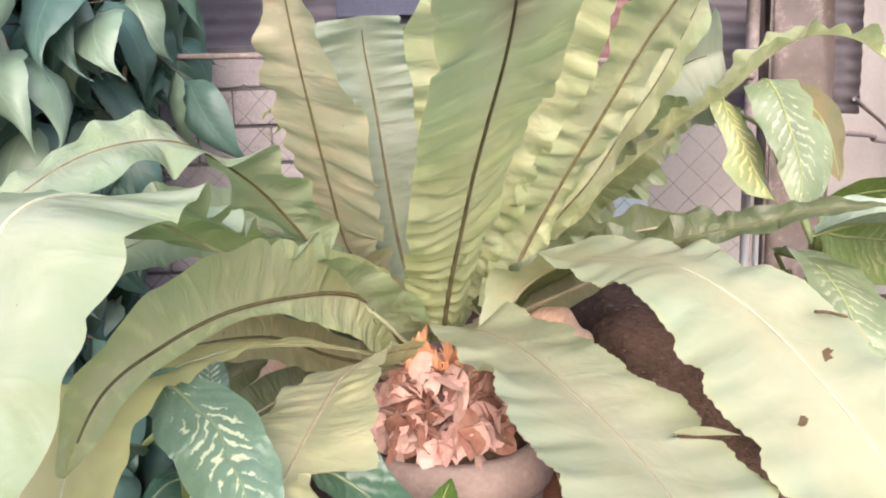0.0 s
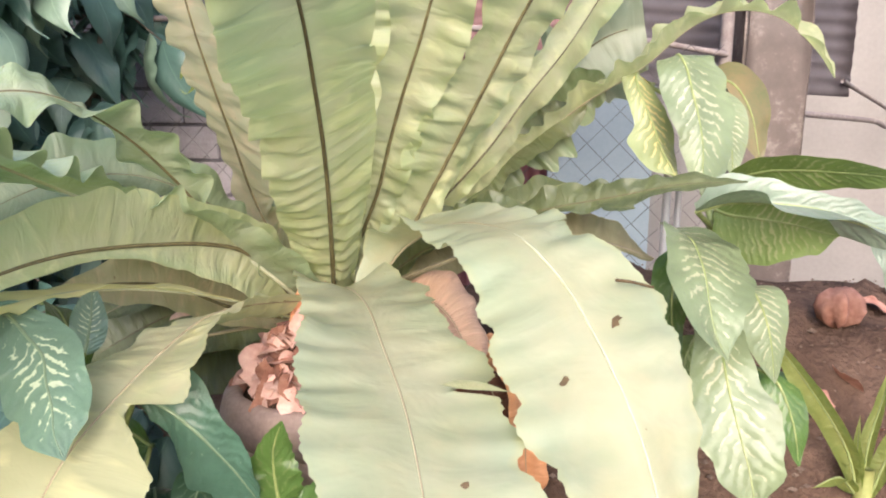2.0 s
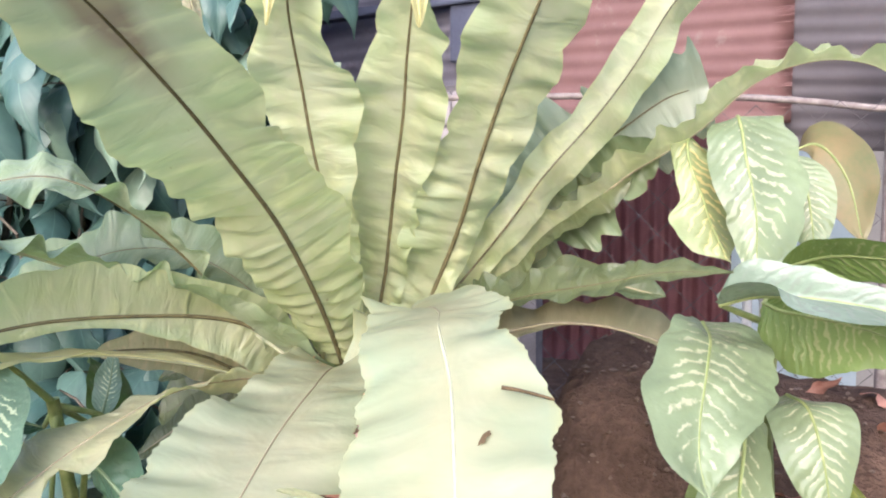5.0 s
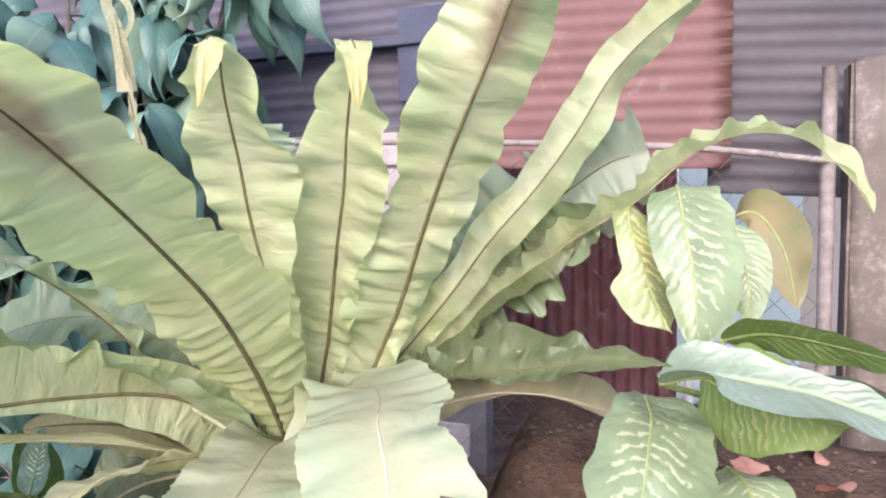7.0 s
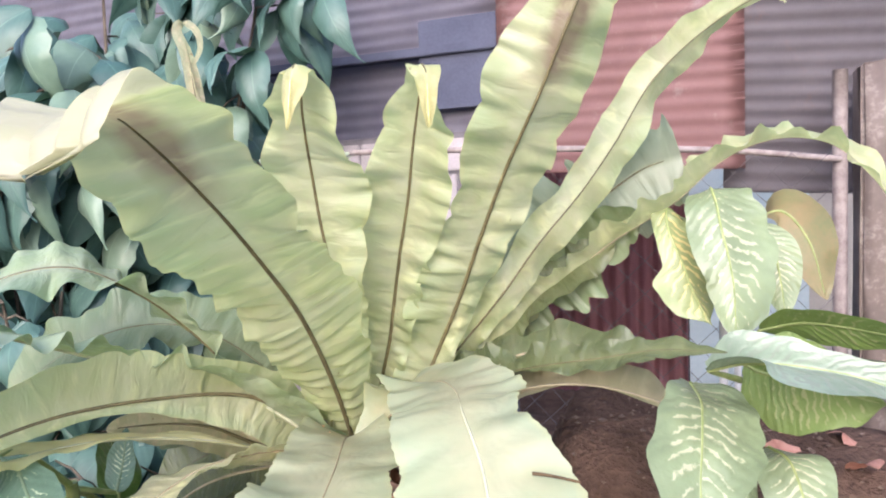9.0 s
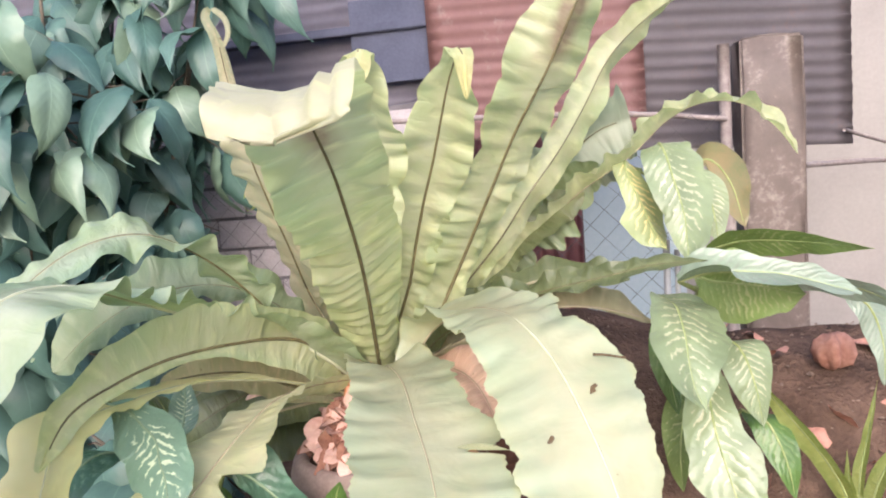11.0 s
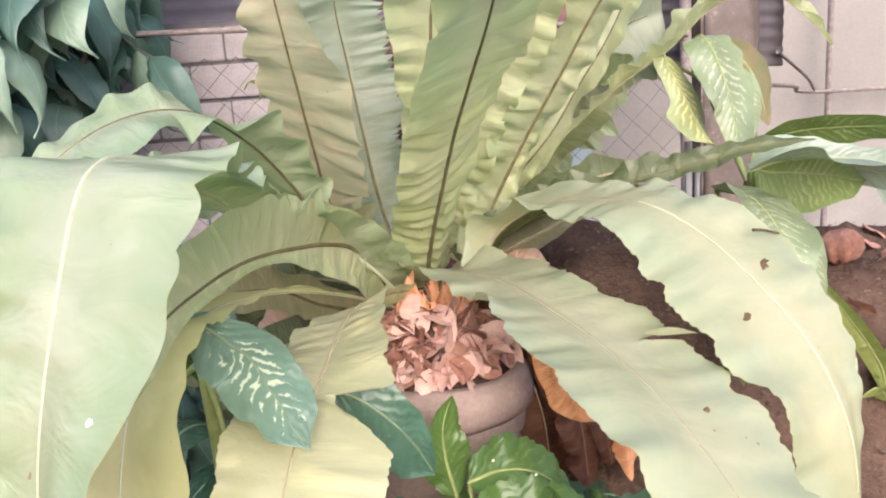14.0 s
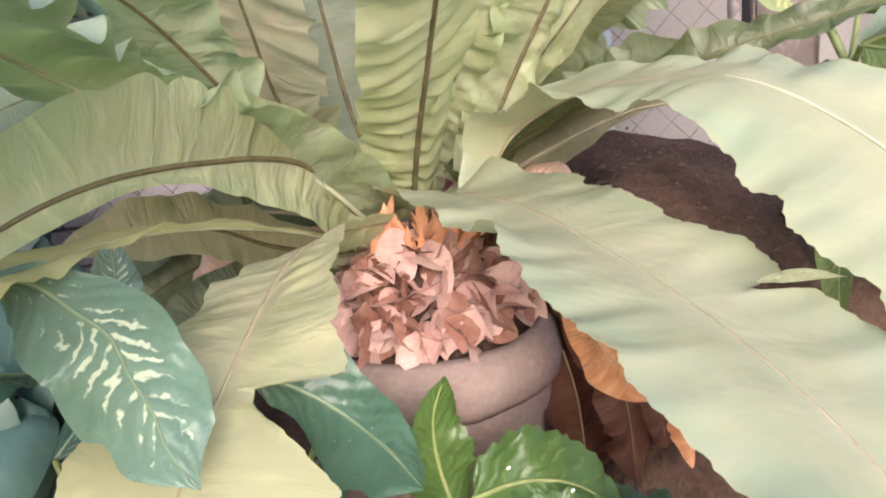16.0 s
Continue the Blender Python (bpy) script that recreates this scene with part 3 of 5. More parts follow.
def far_house():
    """The neighbour's plastered wall beyond the fence."""
    house = thing("neighbour_house", (2.5, 6.1, 0), "neighbour's house wall of pale plaster with a blue-framed window", "house")
    part("wall", box(bmesh.new(), 1.55, 4.26, 6.1, 6.25, -0.6, 3.6), PLASTER, house, "pale pinkish plaster wall", False)
    part("wall", box(bmesh.new(), 4.26, 5.2, 6.1, 6.25, -0.6, 1.45), PLASTER, house, "pale pinkish plaster wall", False)
    part("wall", box(bmesh.new(), 5.2, 9.0, 6.1, 6.25, -0.6, 3.6), PLASTER, house, "pale pinkish plaster wall", False)
    part("wall", box(bmesh.new(), 4.26, 5.2, 6.1, 6.25, 2.5, 3.6), PLASTER, house, "pale pinkish plaster wall", False)
    part("wall", box(bmesh.new(), 0.70, 1.548, 6.08, 6.25, -0.6, 3.6), PALE_BLUE, house, "pale blue painted panel", False)
    win = part("window", box(bmesh.new(), 4.33, 5.13, 6.16, 6.17, 1.52, 2.43), PALE_BLUE, house, "pale window pane", False)
    for x0, x1, z0, z1 in ((4.26, 4.33, 1.45, 2.5), (5.13, 5.2, 1.45, 2.5), (4.33, 5.13, 1.45, 1.52), (4.33, 5.13, 2.43, 2.5)):
        part("window_frame", box(bmesh.new(), x0, x1, 6.07, 6.2, z0, z1, 0.005), BLUE_FRAME, win, "light blue frame", False)
    solo("far_sheet", corrugated(-1.2, 6.02, 0.69, 6.05, 0.0, 2.6, 0.11, 0.02, upright=True), RED_DOOR, "dark red upright corrugated sheet beside the neighbour's wall", "metal sheet", smooth=True)


BLUE_FRAME = plain("frame_light_blue", (0.22, 0.45, 0.52), (0.30, 0.55, 0.62), 8, 0.5, 0.4)
block_wall()
far_house()


def fence():
    post = thing("fence_post", (1.67, 3.72, 0), "weathered brown concrete fence post with flaking plaster", "post")
    bm = box(bmesh.new(), 1.52, 1.83, 3.62, 3.84, 0, 2.12, 0.012)
    bmesh.ops.subdivide_edges(bm, edges=bm.edges[:], cuts=5, use_grid_fill=True)
    for v in bm.verts:
        v.co += v.normal * 0.016 * noise.noise(v.co * 7.0)
    part("shaft", bm, CONCRETE, post)
    part("steel_post", tube(bmesh.new(), [Vector((1.45, 3.66, z)) for z in np.linspace(0, 2.1, 12)], lambda q: 0.03, 10, up=(1, 0, 0)), STEEL, post, "rusty grey steel upright")
    bar = thing("fence_rail", (0.6, 3.42, 1.72), "thin grey iron rail carrying the wire fence", "rail", "rails of the fence")
    part("bar", tube(bmesh.new(), spline([(-2.4, 3.40, 1.90), (-0.6, 3.42, 1.86), (0.8, 3.45, 1.79), (1.45, 3.63, 1.72)], 30)[0], lambda q: 0.014, 8), STEEL, bar)
    bar2 = thing("fence_rail", (2.8, 5.0, 1.3), "thin grey iron rail tied to a slim pole", "rail", "rails of the fence")
    part("bar", tube(bmesh.new(), spline([(1.80, 3.70, 1.45), (2.6, 4.7, 1.42), (3.5, 5.8, 1.36), (6.0, 5.95, 1.34)], 30)[0], lambda q: 0.016, 8), STEEL, bar2)
    part("tie_rod", tube(bmesh.new(), spline([(2.15, 4.05, 1.62), (2.8, 4.9, 1.48), (3.2, 5.5, 1.38)], 12)[0], lambda q: 0.012, 8), STEEL, bar2, "slanting rusty rod")
    pole = thing("fence_pole", (3.52, 5.85, 0), "slim grey upright steel pole", "pole")
    part("pole_shaft", tube(bmesh.new(), [Vector((3.52 + 0.01 * z, 5.87, z)) for z in np.linspace(-0.2, 3.2, 12)], lambda q: 0.025, 8, up=(1, 0, 0)), STEEL, pole)
    # chain link: zigzag wires side by side
    mesh = thing("wire_fence", (-0.4, 3.46, 0), "sagging grey chain-link wire fence", "fence")
    a = 0.075
    def wire(x, top, lo, odd):
        pts = []
        k = 0
        z = lo
        while z <= top:
            pts.append(Vector((x + (a if (k + odd) % 2 else 0) + 0.01 * noise.noise((x, z * 2, 0)), 3.47 + 0.006 * (-1) ** k + 0.02 * noise.noise((x * 2, z, 1)), z)))
            z += a
            k += 1
        return pts
    for c in range(40):
        x = -1.6 + c * a
        part("wire", tube(bmesh.new(), wire(x, 1.76, 0.25, c), lambda q: 0.0022, 4), WIRE, mesh, smooth=False)


fence()

# ---- the bird's nest fern ----
fern = thing("birds_nest_fern", (0.0, 1.96, 0.84), "big pale green bird's nest fern with wavy strap fronds", "fern")
# tall frond leaning out to the back
frond(fern, [(-0.074, 1.952, 0.885), (-0.196, 2.066, 0.994), (-0.297, 2.099, 1.157), (-0.324, 2.023, 1.334), (-0.337, 1.922, 1.497), (-0.353, 1.839, 1.671), (-0.373, 1.795, 1.863), (-0.397, 1.786, 2.062)],
      0.23, (0.75, -0.65, 0), FROND_BACK, seed=1, wave=0.03, pleat=0.008,
      sides=((0.09, 0.105, 0.115, 0.125, 0.145, 0.17, 0.12, 0.03, 0.005), (0.113, 0.152, 0.185, 0.202, 0.196, 0.165, 0.09, 0.03, 0.005)), lifts=((-0.11, -0.13, 0.12, -0.29), (0.39, 0.14, -0.04, -0.29)))
# grey frond standing behind
frond(fern, [(-0.07, 2.05, 0.90), (-0.14, 2.11, 1.12), (-0.18, 2.16, 1.35), (-0.21, 2.18, 1.57), (-0.23, 2.16, 1.72), (-0.23, 2.12, 1.80)],
      0.30, (1, 0.2, 0), FROND_GREY, seed=36, base=0.5, tip=0.93, blunt=0.75, wave=0.03, length=0.08, fold=0.3, jag=0.16, teeth=0.22, pleat=0.008, n=220)
# upright frond with a yellow folded tip
frond(fern, [(-0.032, 2.043, 0.947), (0.026, 1.874, 1.252), (0.036, 1.762, 1.508), (0.046, 1.703, 1.666), (0.086, 1.611, 1.793), (0.121, 1.553, 1.873), (0.138, 1.51, 1.896), (0.142, 1.485, 1.865), (0.129, 1.479, 1.752)],
      0.28, (1, 0.1, 0), FROND_TIP, rib_end=0.9, tip_rib=RIB_YELLOW, seed=2, pleat=0.008,
      sides=((0.072, 0.075, 0.077, 0.08, 0.09, 0.12, 0.082, 0.036, 0.014), (0.059, 0.073, 0.087, 0.104, 0.131, 0.15, 0.10, 0.038, 0.014)), lifts=((-0.28, -0.33, 0.3, 0.3), (0.6, 0.6, 0.1, 0.3)))
# upright frond with a folded tip
frond(fern, [(-0.024, 2.131, 0.877), (0.037, 2.051, 1.047), (0.108, 1.979, 1.203), (0.15, 1.936, 1.336), (0.197, 1.885, 1.469), (0.248, 1.83, 1.592), (0.296, 1.764, 1.715), (0.331, 1.723, 1.808), (0.366, 1.675, 1.872), (0.377, 1.648, 1.896), (0.394, 1.638, 1.861), (0.394, 1.641, 1.751)],
      0.26, (1, 0.1, 0), FROND_TIP, rib_end=0.915, tip_rib=RIB_YELLOW, seed=3, wave=0.036, pleat=0.012,
      sides=((0.004, 0.039, 0.08, 0.126, 0.122, 0.113, 0.084, 0.034, 0.014), (0.054, 0.058, 0.062, 0.074, 0.088, 0.112, 0.10, 0.034, 0.014)), lifts=((0.03, 0.11, 0.28, 0.3), (0.3, 0.3, 0.28, 0.3)))
# tall frond leaning right
frond(fern, [(0.133, 2.041, 0.96), (0.221, 2.04, 1.143), (0.315, 2.002, 1.319), (0.408, 1.923, 1.489), (0.504, 1.858, 1.664), (0.612, 1.782, 1.828), (0.71, 1.736, 2.007), (0.81, 1.722, 2.189)],
      0.27, (1, 0.15, 0), FROND_BIG, seed=4, wave=0.042, pleat=0.01,
      sides=((0.073, 0.103, 0.129, 0.115, 0.089, 0.119, 0.134, 0.08, 0.026), (0.045, 0.047, 0.05, 0.071, 0.092, 0.112, 0.119, 0.103, 0.084)), lifts=((0.52, 0.27, 0.14, 0.16), (0, -0.03, -0.62, -0.89)))
# long narrow frond leaning right
frond(fern, [(0.09, 2.05, 0.94), (0.27, 2.11, 1.16), (0.41, 2.10, 1.32), (0.51, 2.13, 1.46), (0.62, 2.19, 1.60), (0.71, 2.25, 1.74), (0.81, 2.29, 1.91), (0.94, 2.30, 2.03), (1.08, 2.27, 2.10), (1.15, 2.23, 2.07)],
      0.14, ((1, 0.2, -0.2), (0.8, 0.5, -0.3)), FROND, rib_size=0.5, seed=5, base=0.6, tip=0.65, wave=0.03, fold=0.5)
# ruffled grey-green frond behind
frond(fern, [(0.11, 2.11, 0.97), (0.22, 2.23, 1.13), (0.36, 2.34, 1.32), (0.50, 2.38, 1.48), (0.65, 2.40, 1.59), (0.77, 2.41, 1.67), (0.88, 2.41, 1.70)],
      0.31, ((0.75, 0.2, -0.6), (0.6, 0.2, -0.8)), FROND_GREY, seed=6, base=0.6, tip=0.88, blunt=0.6, wave=0.04, length=0.07, jag=0.55, pleat=0.009, fold=0.35)
# second ruffled frond lower behind
frond(fern, [(0.11, 2.11, 0.94), (0.23, 2.20, 1.08), (0.38, 2.27, 1.22), (0.52, 2.30, 1.36), (0.67, 2.34, 1.48), (0.76, 2.36, 1.54)],
      0.23, ((0.75, 0.2, -0.6), (0.6, 0.2, -0.8)), FROND_DULL_SHADE, seed=26, base=0.6, tip=0.7, wave=0.04, length=0.07, jag=0.55, pleat=0.009, fold=0.5)
# ruffled frond added in the gap behind, dark to stand for the shade there
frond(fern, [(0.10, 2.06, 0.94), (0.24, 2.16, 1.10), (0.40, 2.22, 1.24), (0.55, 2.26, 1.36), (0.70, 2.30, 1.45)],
      0.18, ((0.5, -0.5, -0.7), (0.4, -0.5, -0.8)), FROND_DEEP_SHADE, rib_size=0.5, seed=45, base=0.6, tip=0.7, wave=0.035, length=0.08, fold=0.3, jag=0.12, pleat=0.008)
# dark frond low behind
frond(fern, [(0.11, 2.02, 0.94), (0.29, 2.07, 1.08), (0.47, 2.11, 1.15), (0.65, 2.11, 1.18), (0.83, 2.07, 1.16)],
      0.16, ((0.3, -0.7, -0.5), (0.2, -0.8, -0.4)), FROND_DEEP_SHADE, rib=RIB_TAN, seed=27, base=0.5, tip=0.6, wave=0.03, fold=0.3)
# long arching frond with a drooping tip
frond(fern, [(0.16, 2.11, 0.99), (0.34, 2.17, 1.13), (0.50, 2.24, 1.29), (0.67, 2.29, 1.44), (0.86, 2.30, 1.56), (1.00, 2.30, 1.68), (1.13, 2.33, 1.73), (1.26, 2.33, 1.71), (1.35, 2.29, 1.62), (1.40, 2.25, 1.53)],
      0.15, ((0.6, 0.5, -0.6), (0.1, 1, 0.1), (0.3, 0.9, 0.3)), FROND, rib=RIB_TAN, rib_size=0.4, seed=7, base=0.9, tip=0.7, wave=0.038, length=0.1, fold=0.6)
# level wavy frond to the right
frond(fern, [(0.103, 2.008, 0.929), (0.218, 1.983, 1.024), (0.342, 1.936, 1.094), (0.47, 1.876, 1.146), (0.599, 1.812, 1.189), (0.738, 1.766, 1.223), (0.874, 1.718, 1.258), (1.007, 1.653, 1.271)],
      0.14, ((0.45, -0.85, -0.25), (0.4, -0.88, -0.2)), FROND_DEEP_SHADE, rib=RIB_DARK, rib_size=0.4, seed=8, wave=0.03, length=0.1,
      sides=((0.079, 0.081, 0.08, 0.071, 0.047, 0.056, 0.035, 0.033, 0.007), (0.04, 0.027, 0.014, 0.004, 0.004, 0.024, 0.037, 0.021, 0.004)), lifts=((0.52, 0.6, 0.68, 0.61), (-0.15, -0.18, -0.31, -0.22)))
# short browning frond below it
frond(fern, [(0.082, 1.965, 0.915), (0.195, 1.994, 0.961), (0.307, 2.025, 1.004), (0.422, 2.06, 1.041), (0.54, 2.094, 1.068), (0.663, 2.118, 1.068), (0.786, 2.136, 1.042), (0.907, 2.16, 1.001)],
      0.14, ((0.3, -0.3, -0.8), (0.1, -0.5, -0.7)), FROND_BROWN, rib=RIB_TAN, seed=9, wave=0.03,
      sides=((0.038, 0.045, 0.051, 0.056, 0.061, 0.074, 0.086, 0.071, 0.004), (0.06, 0.056, 0.05, 0.037, 0.017, 0.004, 0.004, 0.012, 0.022)), lifts=((-0.18, -0.21, -0.22, -0.08), (-0.07, -0.08, -0.1, -0.12)))
# big frond arching out and down to the right
side_frond = frond(fern, [(0.111, 1.798, 0.936), (0.206, 1.847, 1.067), (0.334, 1.771, 1.143), (0.436, 1.635, 1.165), (0.512, 1.484, 1.162), (0.595, 1.357, 1.1), (0.658, 1.238, 1.012), (0.713, 1.132, 0.905), (0.752, 1.072, 0.764), (0.771, 1.06, 0.608)],
      0.37, ((0.6, 0.75, 0.1), (0.52, 0.82, 0.2), (0.6, 0.7, 0.38), (0.7, 0.6, 0.35)), FROND_YELLOW, rib=RIB_TAN, rib_end=0.43, tip_rib=RIB_PALE, tip_label="pale outer half of the midrib", seed=10, wave=0.026, scallop=0.10, jag=0.06, teeth=0.035, length=0.16, rib_size=0.45, tears=((0.43, 1, 0.3, 0.008, 1.0),),
      sides=((0.045, 0.11, 0.134, 0.149, 0.144, 0.175, 0.18, 0.155, 0.125), (0.059, 0.097, 0.135, 0.14, 0.108, 0.161, 0.126, 0.088, 0.042)), lifts=((-1.02, -0.1, 0.27, 0.23), (-1.02, 0.1, -0.12, 0.26)))
# big frond arching out to the front
front_frond = frond(fern, [(-0.018, 1.95, 0.914), (0.075, 1.756, 0.975), (0.17, 1.55, 0.987), (0.248, 1.337, 0.966), (0.328, 1.131, 0.924), (0.391, 0.937, 0.856), (0.445, 0.78, 0.735), (0.464, 0.693, 0.555)],
      0.37, ((0.92, 0.38, -0.05), (0.87, 0.42, -0.24), (0.87, 0.38, -0.3)), FROND_YELLOW, rib=RIB_TAN, seed=11, wave=0.024, scallop=0.11, jag=0.06, teeth=0.04, length=0.16, rib_size=0.4, tears=((0.567, 1, 0.55, 0.012, 1.0),),
      sides=((0.108, 0.125, 0.141, 0.145, 0.17, 0.17, 0.142, 0.119, 0.092), (0.036, 0.102, 0.151, 0.132, 0.175, 0.17, 0.174, 0.167, 0.152)), lifts=((-0.36, 0.14, 0.06, 0.43), (-0.33, -0.37, -0.22, -0.04)))
# short torn frond to the front
frond(fern, [(-0.07, 1.801, 0.927), (-0.15, 1.676, 0.945), (-0.211, 1.542, 0.944), (-0.242, 1.402, 0.91), (-0.271, 1.265, 0.857), (-0.31, 1.142, 0.778), (-0.337, 1.045, 0.66), (-0.363, 0.98, 0.518)],
      0.30, ((0.95, 0.3, 0.3), (0.95, 0.2, 0.25), (1, -0.1, 0)), FROND_TORN, rib=RIB_TAN, seed=12, pleat=0.010, wave=0.018, scallop=0.13, jag=0.07, teeth=0.03, rib_size=0.6, tears=((0.575, 1, 0.85, 0.012, 9.0),),
      sides=((0.089, 0.107, 0.123, 0.135, 0.142, 0.141, 0.133, 0.119, 0.1), (0.023, 0.048, 0.077, 0.116, 0.15, 0.175, 0.18, 0.167, 0.145)), lifts=((0.06, -0.08, -0.15, -0.12), (-0.19, -0.21, -0.03, -0.04)))
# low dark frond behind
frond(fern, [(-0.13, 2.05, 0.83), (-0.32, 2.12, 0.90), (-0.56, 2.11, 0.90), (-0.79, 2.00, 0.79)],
      0.16, ((0.3, -0.7, -0.5), (0.4, -0.6, -0.6)), FROND_DEEP_SHADE, rib=RIB_TAN, seed=41, base=0.5, tip=0.5, wave=0.02, fold=0.2)
# broad fronds hanging low behind, dark with shade put into their green
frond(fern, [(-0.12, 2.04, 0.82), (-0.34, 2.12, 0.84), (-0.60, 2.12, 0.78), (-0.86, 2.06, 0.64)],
      0.30, ((0.2, -0.35, -0.9), (0.3, -0.4, -0.85)), FROND_DEEP_SHADE, rib=RIB_DARK, rib_size=0.6, seed=47, base=0.6, tip=0.6, wave=0.025, fold=0.2, pleat=0.006)
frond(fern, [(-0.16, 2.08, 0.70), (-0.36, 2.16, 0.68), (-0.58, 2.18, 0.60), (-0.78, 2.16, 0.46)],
      0.28, ((0.2, -0.35, -0.9), (0.3, -0.4, -0.85)), FROND_DEEP_SHADE, rib=RIB_DARK, rib_size=0.6, seed=48, base=0.6, tip=0.6, wave=0.025, fold=0.2, pleat=0.006)
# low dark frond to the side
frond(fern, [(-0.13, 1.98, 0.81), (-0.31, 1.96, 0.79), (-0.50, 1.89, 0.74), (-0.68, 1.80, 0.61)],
      0.15, ((0.4, -0.6, -0.6), (0.5, -0.5, -0.6)), FROND_DEEP_SHADE, rib=RIB_TAN, seed=42, base=0.5, tip=0.5, wave=0.02, fold=0.2)
# small frond under the arching one
frond(fern, [(-0.11, 1.98, 0.83), (-0.23, 1.98, 0.83), (-0.34, 1.93, 0.87), (-0.43, 1.84, 0.94), (-0.52, 1.75, 0.97), (-0.65, 1.66, 0.97)],
      0.16, ((0.3, -0.4, -0.8), (0.4, -0.4, -0.8)), FROND_BACK, seed=13, tip=0.55, wave=0.016, fold=0.2)
# frond arching left
frond(fern, [(-0.129, 1.937, 0.892), (-0.169, 1.868, 0.988), (-0.214, 1.78, 1.061), (-0.273, 1.678, 1.095), (-0.326, 1.566, 1.111), (-0.37, 1.447, 1.123), (-0.41, 1.322, 1.126), (-0.455, 1.199, 1.109), (-0.505, 1.081, 1.067), (-0.538, 1.003, 0.964)],
      0.32, ((0.4, -0.45, -0.8), (0.4, -0.45, -0.8), (0.6, -0.5, -0.6)), FROND, seed=14, wave=0.012, pleat=0.004, scallop=0.09, length=0.16,
      sides=((0.04, 0.075, 0.10, 0.118, 0.129, 0.115, 0.09, 0.052, 0.017), (0.064, 0.102, 0.095, 0.059, 0.03, 0.023, 0.03, 0.03, 0.015)), lifts=((-0.99, -1.2, -0.74, -0.42), (0.72, 0.64, 0.58, 0.49)))
# yellowed frond hanging behind the arching one
frond(fern, [(-0.11, 1.89, 0.85), (-0.25, 1.71, 0.95), (-0.40, 1.49, 1.02), (-0.52, 1.26, 1.03), (-0.56, 1.12, 1.01), (-0.57, 1.05, 0.92), (-0.59, 1.02, 0.79), (-0.60, 1.01, 0.65), (-0.61, 1.01, 0.50)],
      0.27, ((0.9, -0.5, 0), (0.9, -0.4, 0), (0.95, -0.25, 0), (0.97, -0.2, 0)), FROND_OLD, rib=RIB_PALE, rib_size=0.6, seed=34, base=0.06, full=0.85, tip=0.9, wave=0.02, fold=(0.5, 0.3, 0.05), curl=0.1)
# glossy frond arching left and hanging near
glossy_frond = frond(fern, [(-0.109, 1.94, 0.89), (-0.204, 1.811, 1.027), (-0.311, 1.665, 1.132), (-0.419, 1.501, 1.208), (-0.471, 1.315, 1.291), (-0.499, 1.117, 1.366), (-0.512, 0.915, 1.353), (-0.539, 0.815, 1.178), (-0.576, 0.776, 0.981), (-0.596, 0.761, 0.781)],
      0.35, ((0.85, -0.4, -0.1), (0.9, -0.4, -0.1), (0.95, -0.3, 0), (0.97, -0.25, 0)), FROND_PALE, rib=RIB_PALE, rib_size=0.8, seed=15, wave=0.02, length=0.12, ruffle=(1, 0.08, 0.62, 0.024, 0.11),
      sides=((0.08, 0.11, 0.13, 0.15, 0.17, 0.17, 0.15, 0.12, 0.06), (0.115, 0.115, 0.112, 0.102, 0.158, 0.174, 0.187, 0.16, 0.127)), lifts=((0, 0, 0, 0), (-0.69, -0.66, 0.14, -0.84)))
# pale ruffled frond arching left
frond(fern, [(-0.218, 1.866, 0.976), (-0.281, 1.782, 1.122), (-0.349, 1.689, 1.259), (-0.424, 1.584, 1.375), (-0.527, 1.476, 1.452), (-0.652, 1.372, 1.432), (-0.771, 1.285, 1.336), (-0.866, 1.216, 1.194)],
      0.24, ((0.75, -0.6, -0.1), (0.7, -0.7, -0.15), (0.5, -0.6, -0.65), (0.55, -0.65, -0.5)), FROND_PALE, rib=RIB_DARK, rib_size=0.7, seed=16, wave=0.028, length=0.12, scallop=0.07, ruffle=(1, 0.0, 0.85, 0.02, 0.12),
      sides=((0.093, 0.104, 0.113, 0.114, 0.105, 0.09, 0.07, 0.06, 0.05), (0.05, 0.07, 0.09, 0.11, 0.12, 0.134, 0.152, 0.144, 0.128)), lifts=((0.31, 0.36, 0.15, 0.23), (-0.39, -0.57, -0.38, -0.25)))
# grey ruffled frond behind the arching ones
frond(fern, [(-0.15, 1.97, 0.93), (-0.26, 1.93, 1.08), (-0.38, 1.88, 1.19), (-0.52, 1.82, 1.25), (-0.68, 1.74, 1.24), (-0.84, 1.66, 1.16), (-0.98, 1.60, 1.03)],
      0.25, ((0.7, -0.5, -0.4), (0.5, -0.6, -0.6), (0.4, -0.6, -0.65)), FROND_DULL_SHADE, rib=RIB_DARK, rib_size=0.5, seed=46, base=0.55, tip=0.75, wave=0.035, length=0.12, fold=0.3, pleat=0.006)
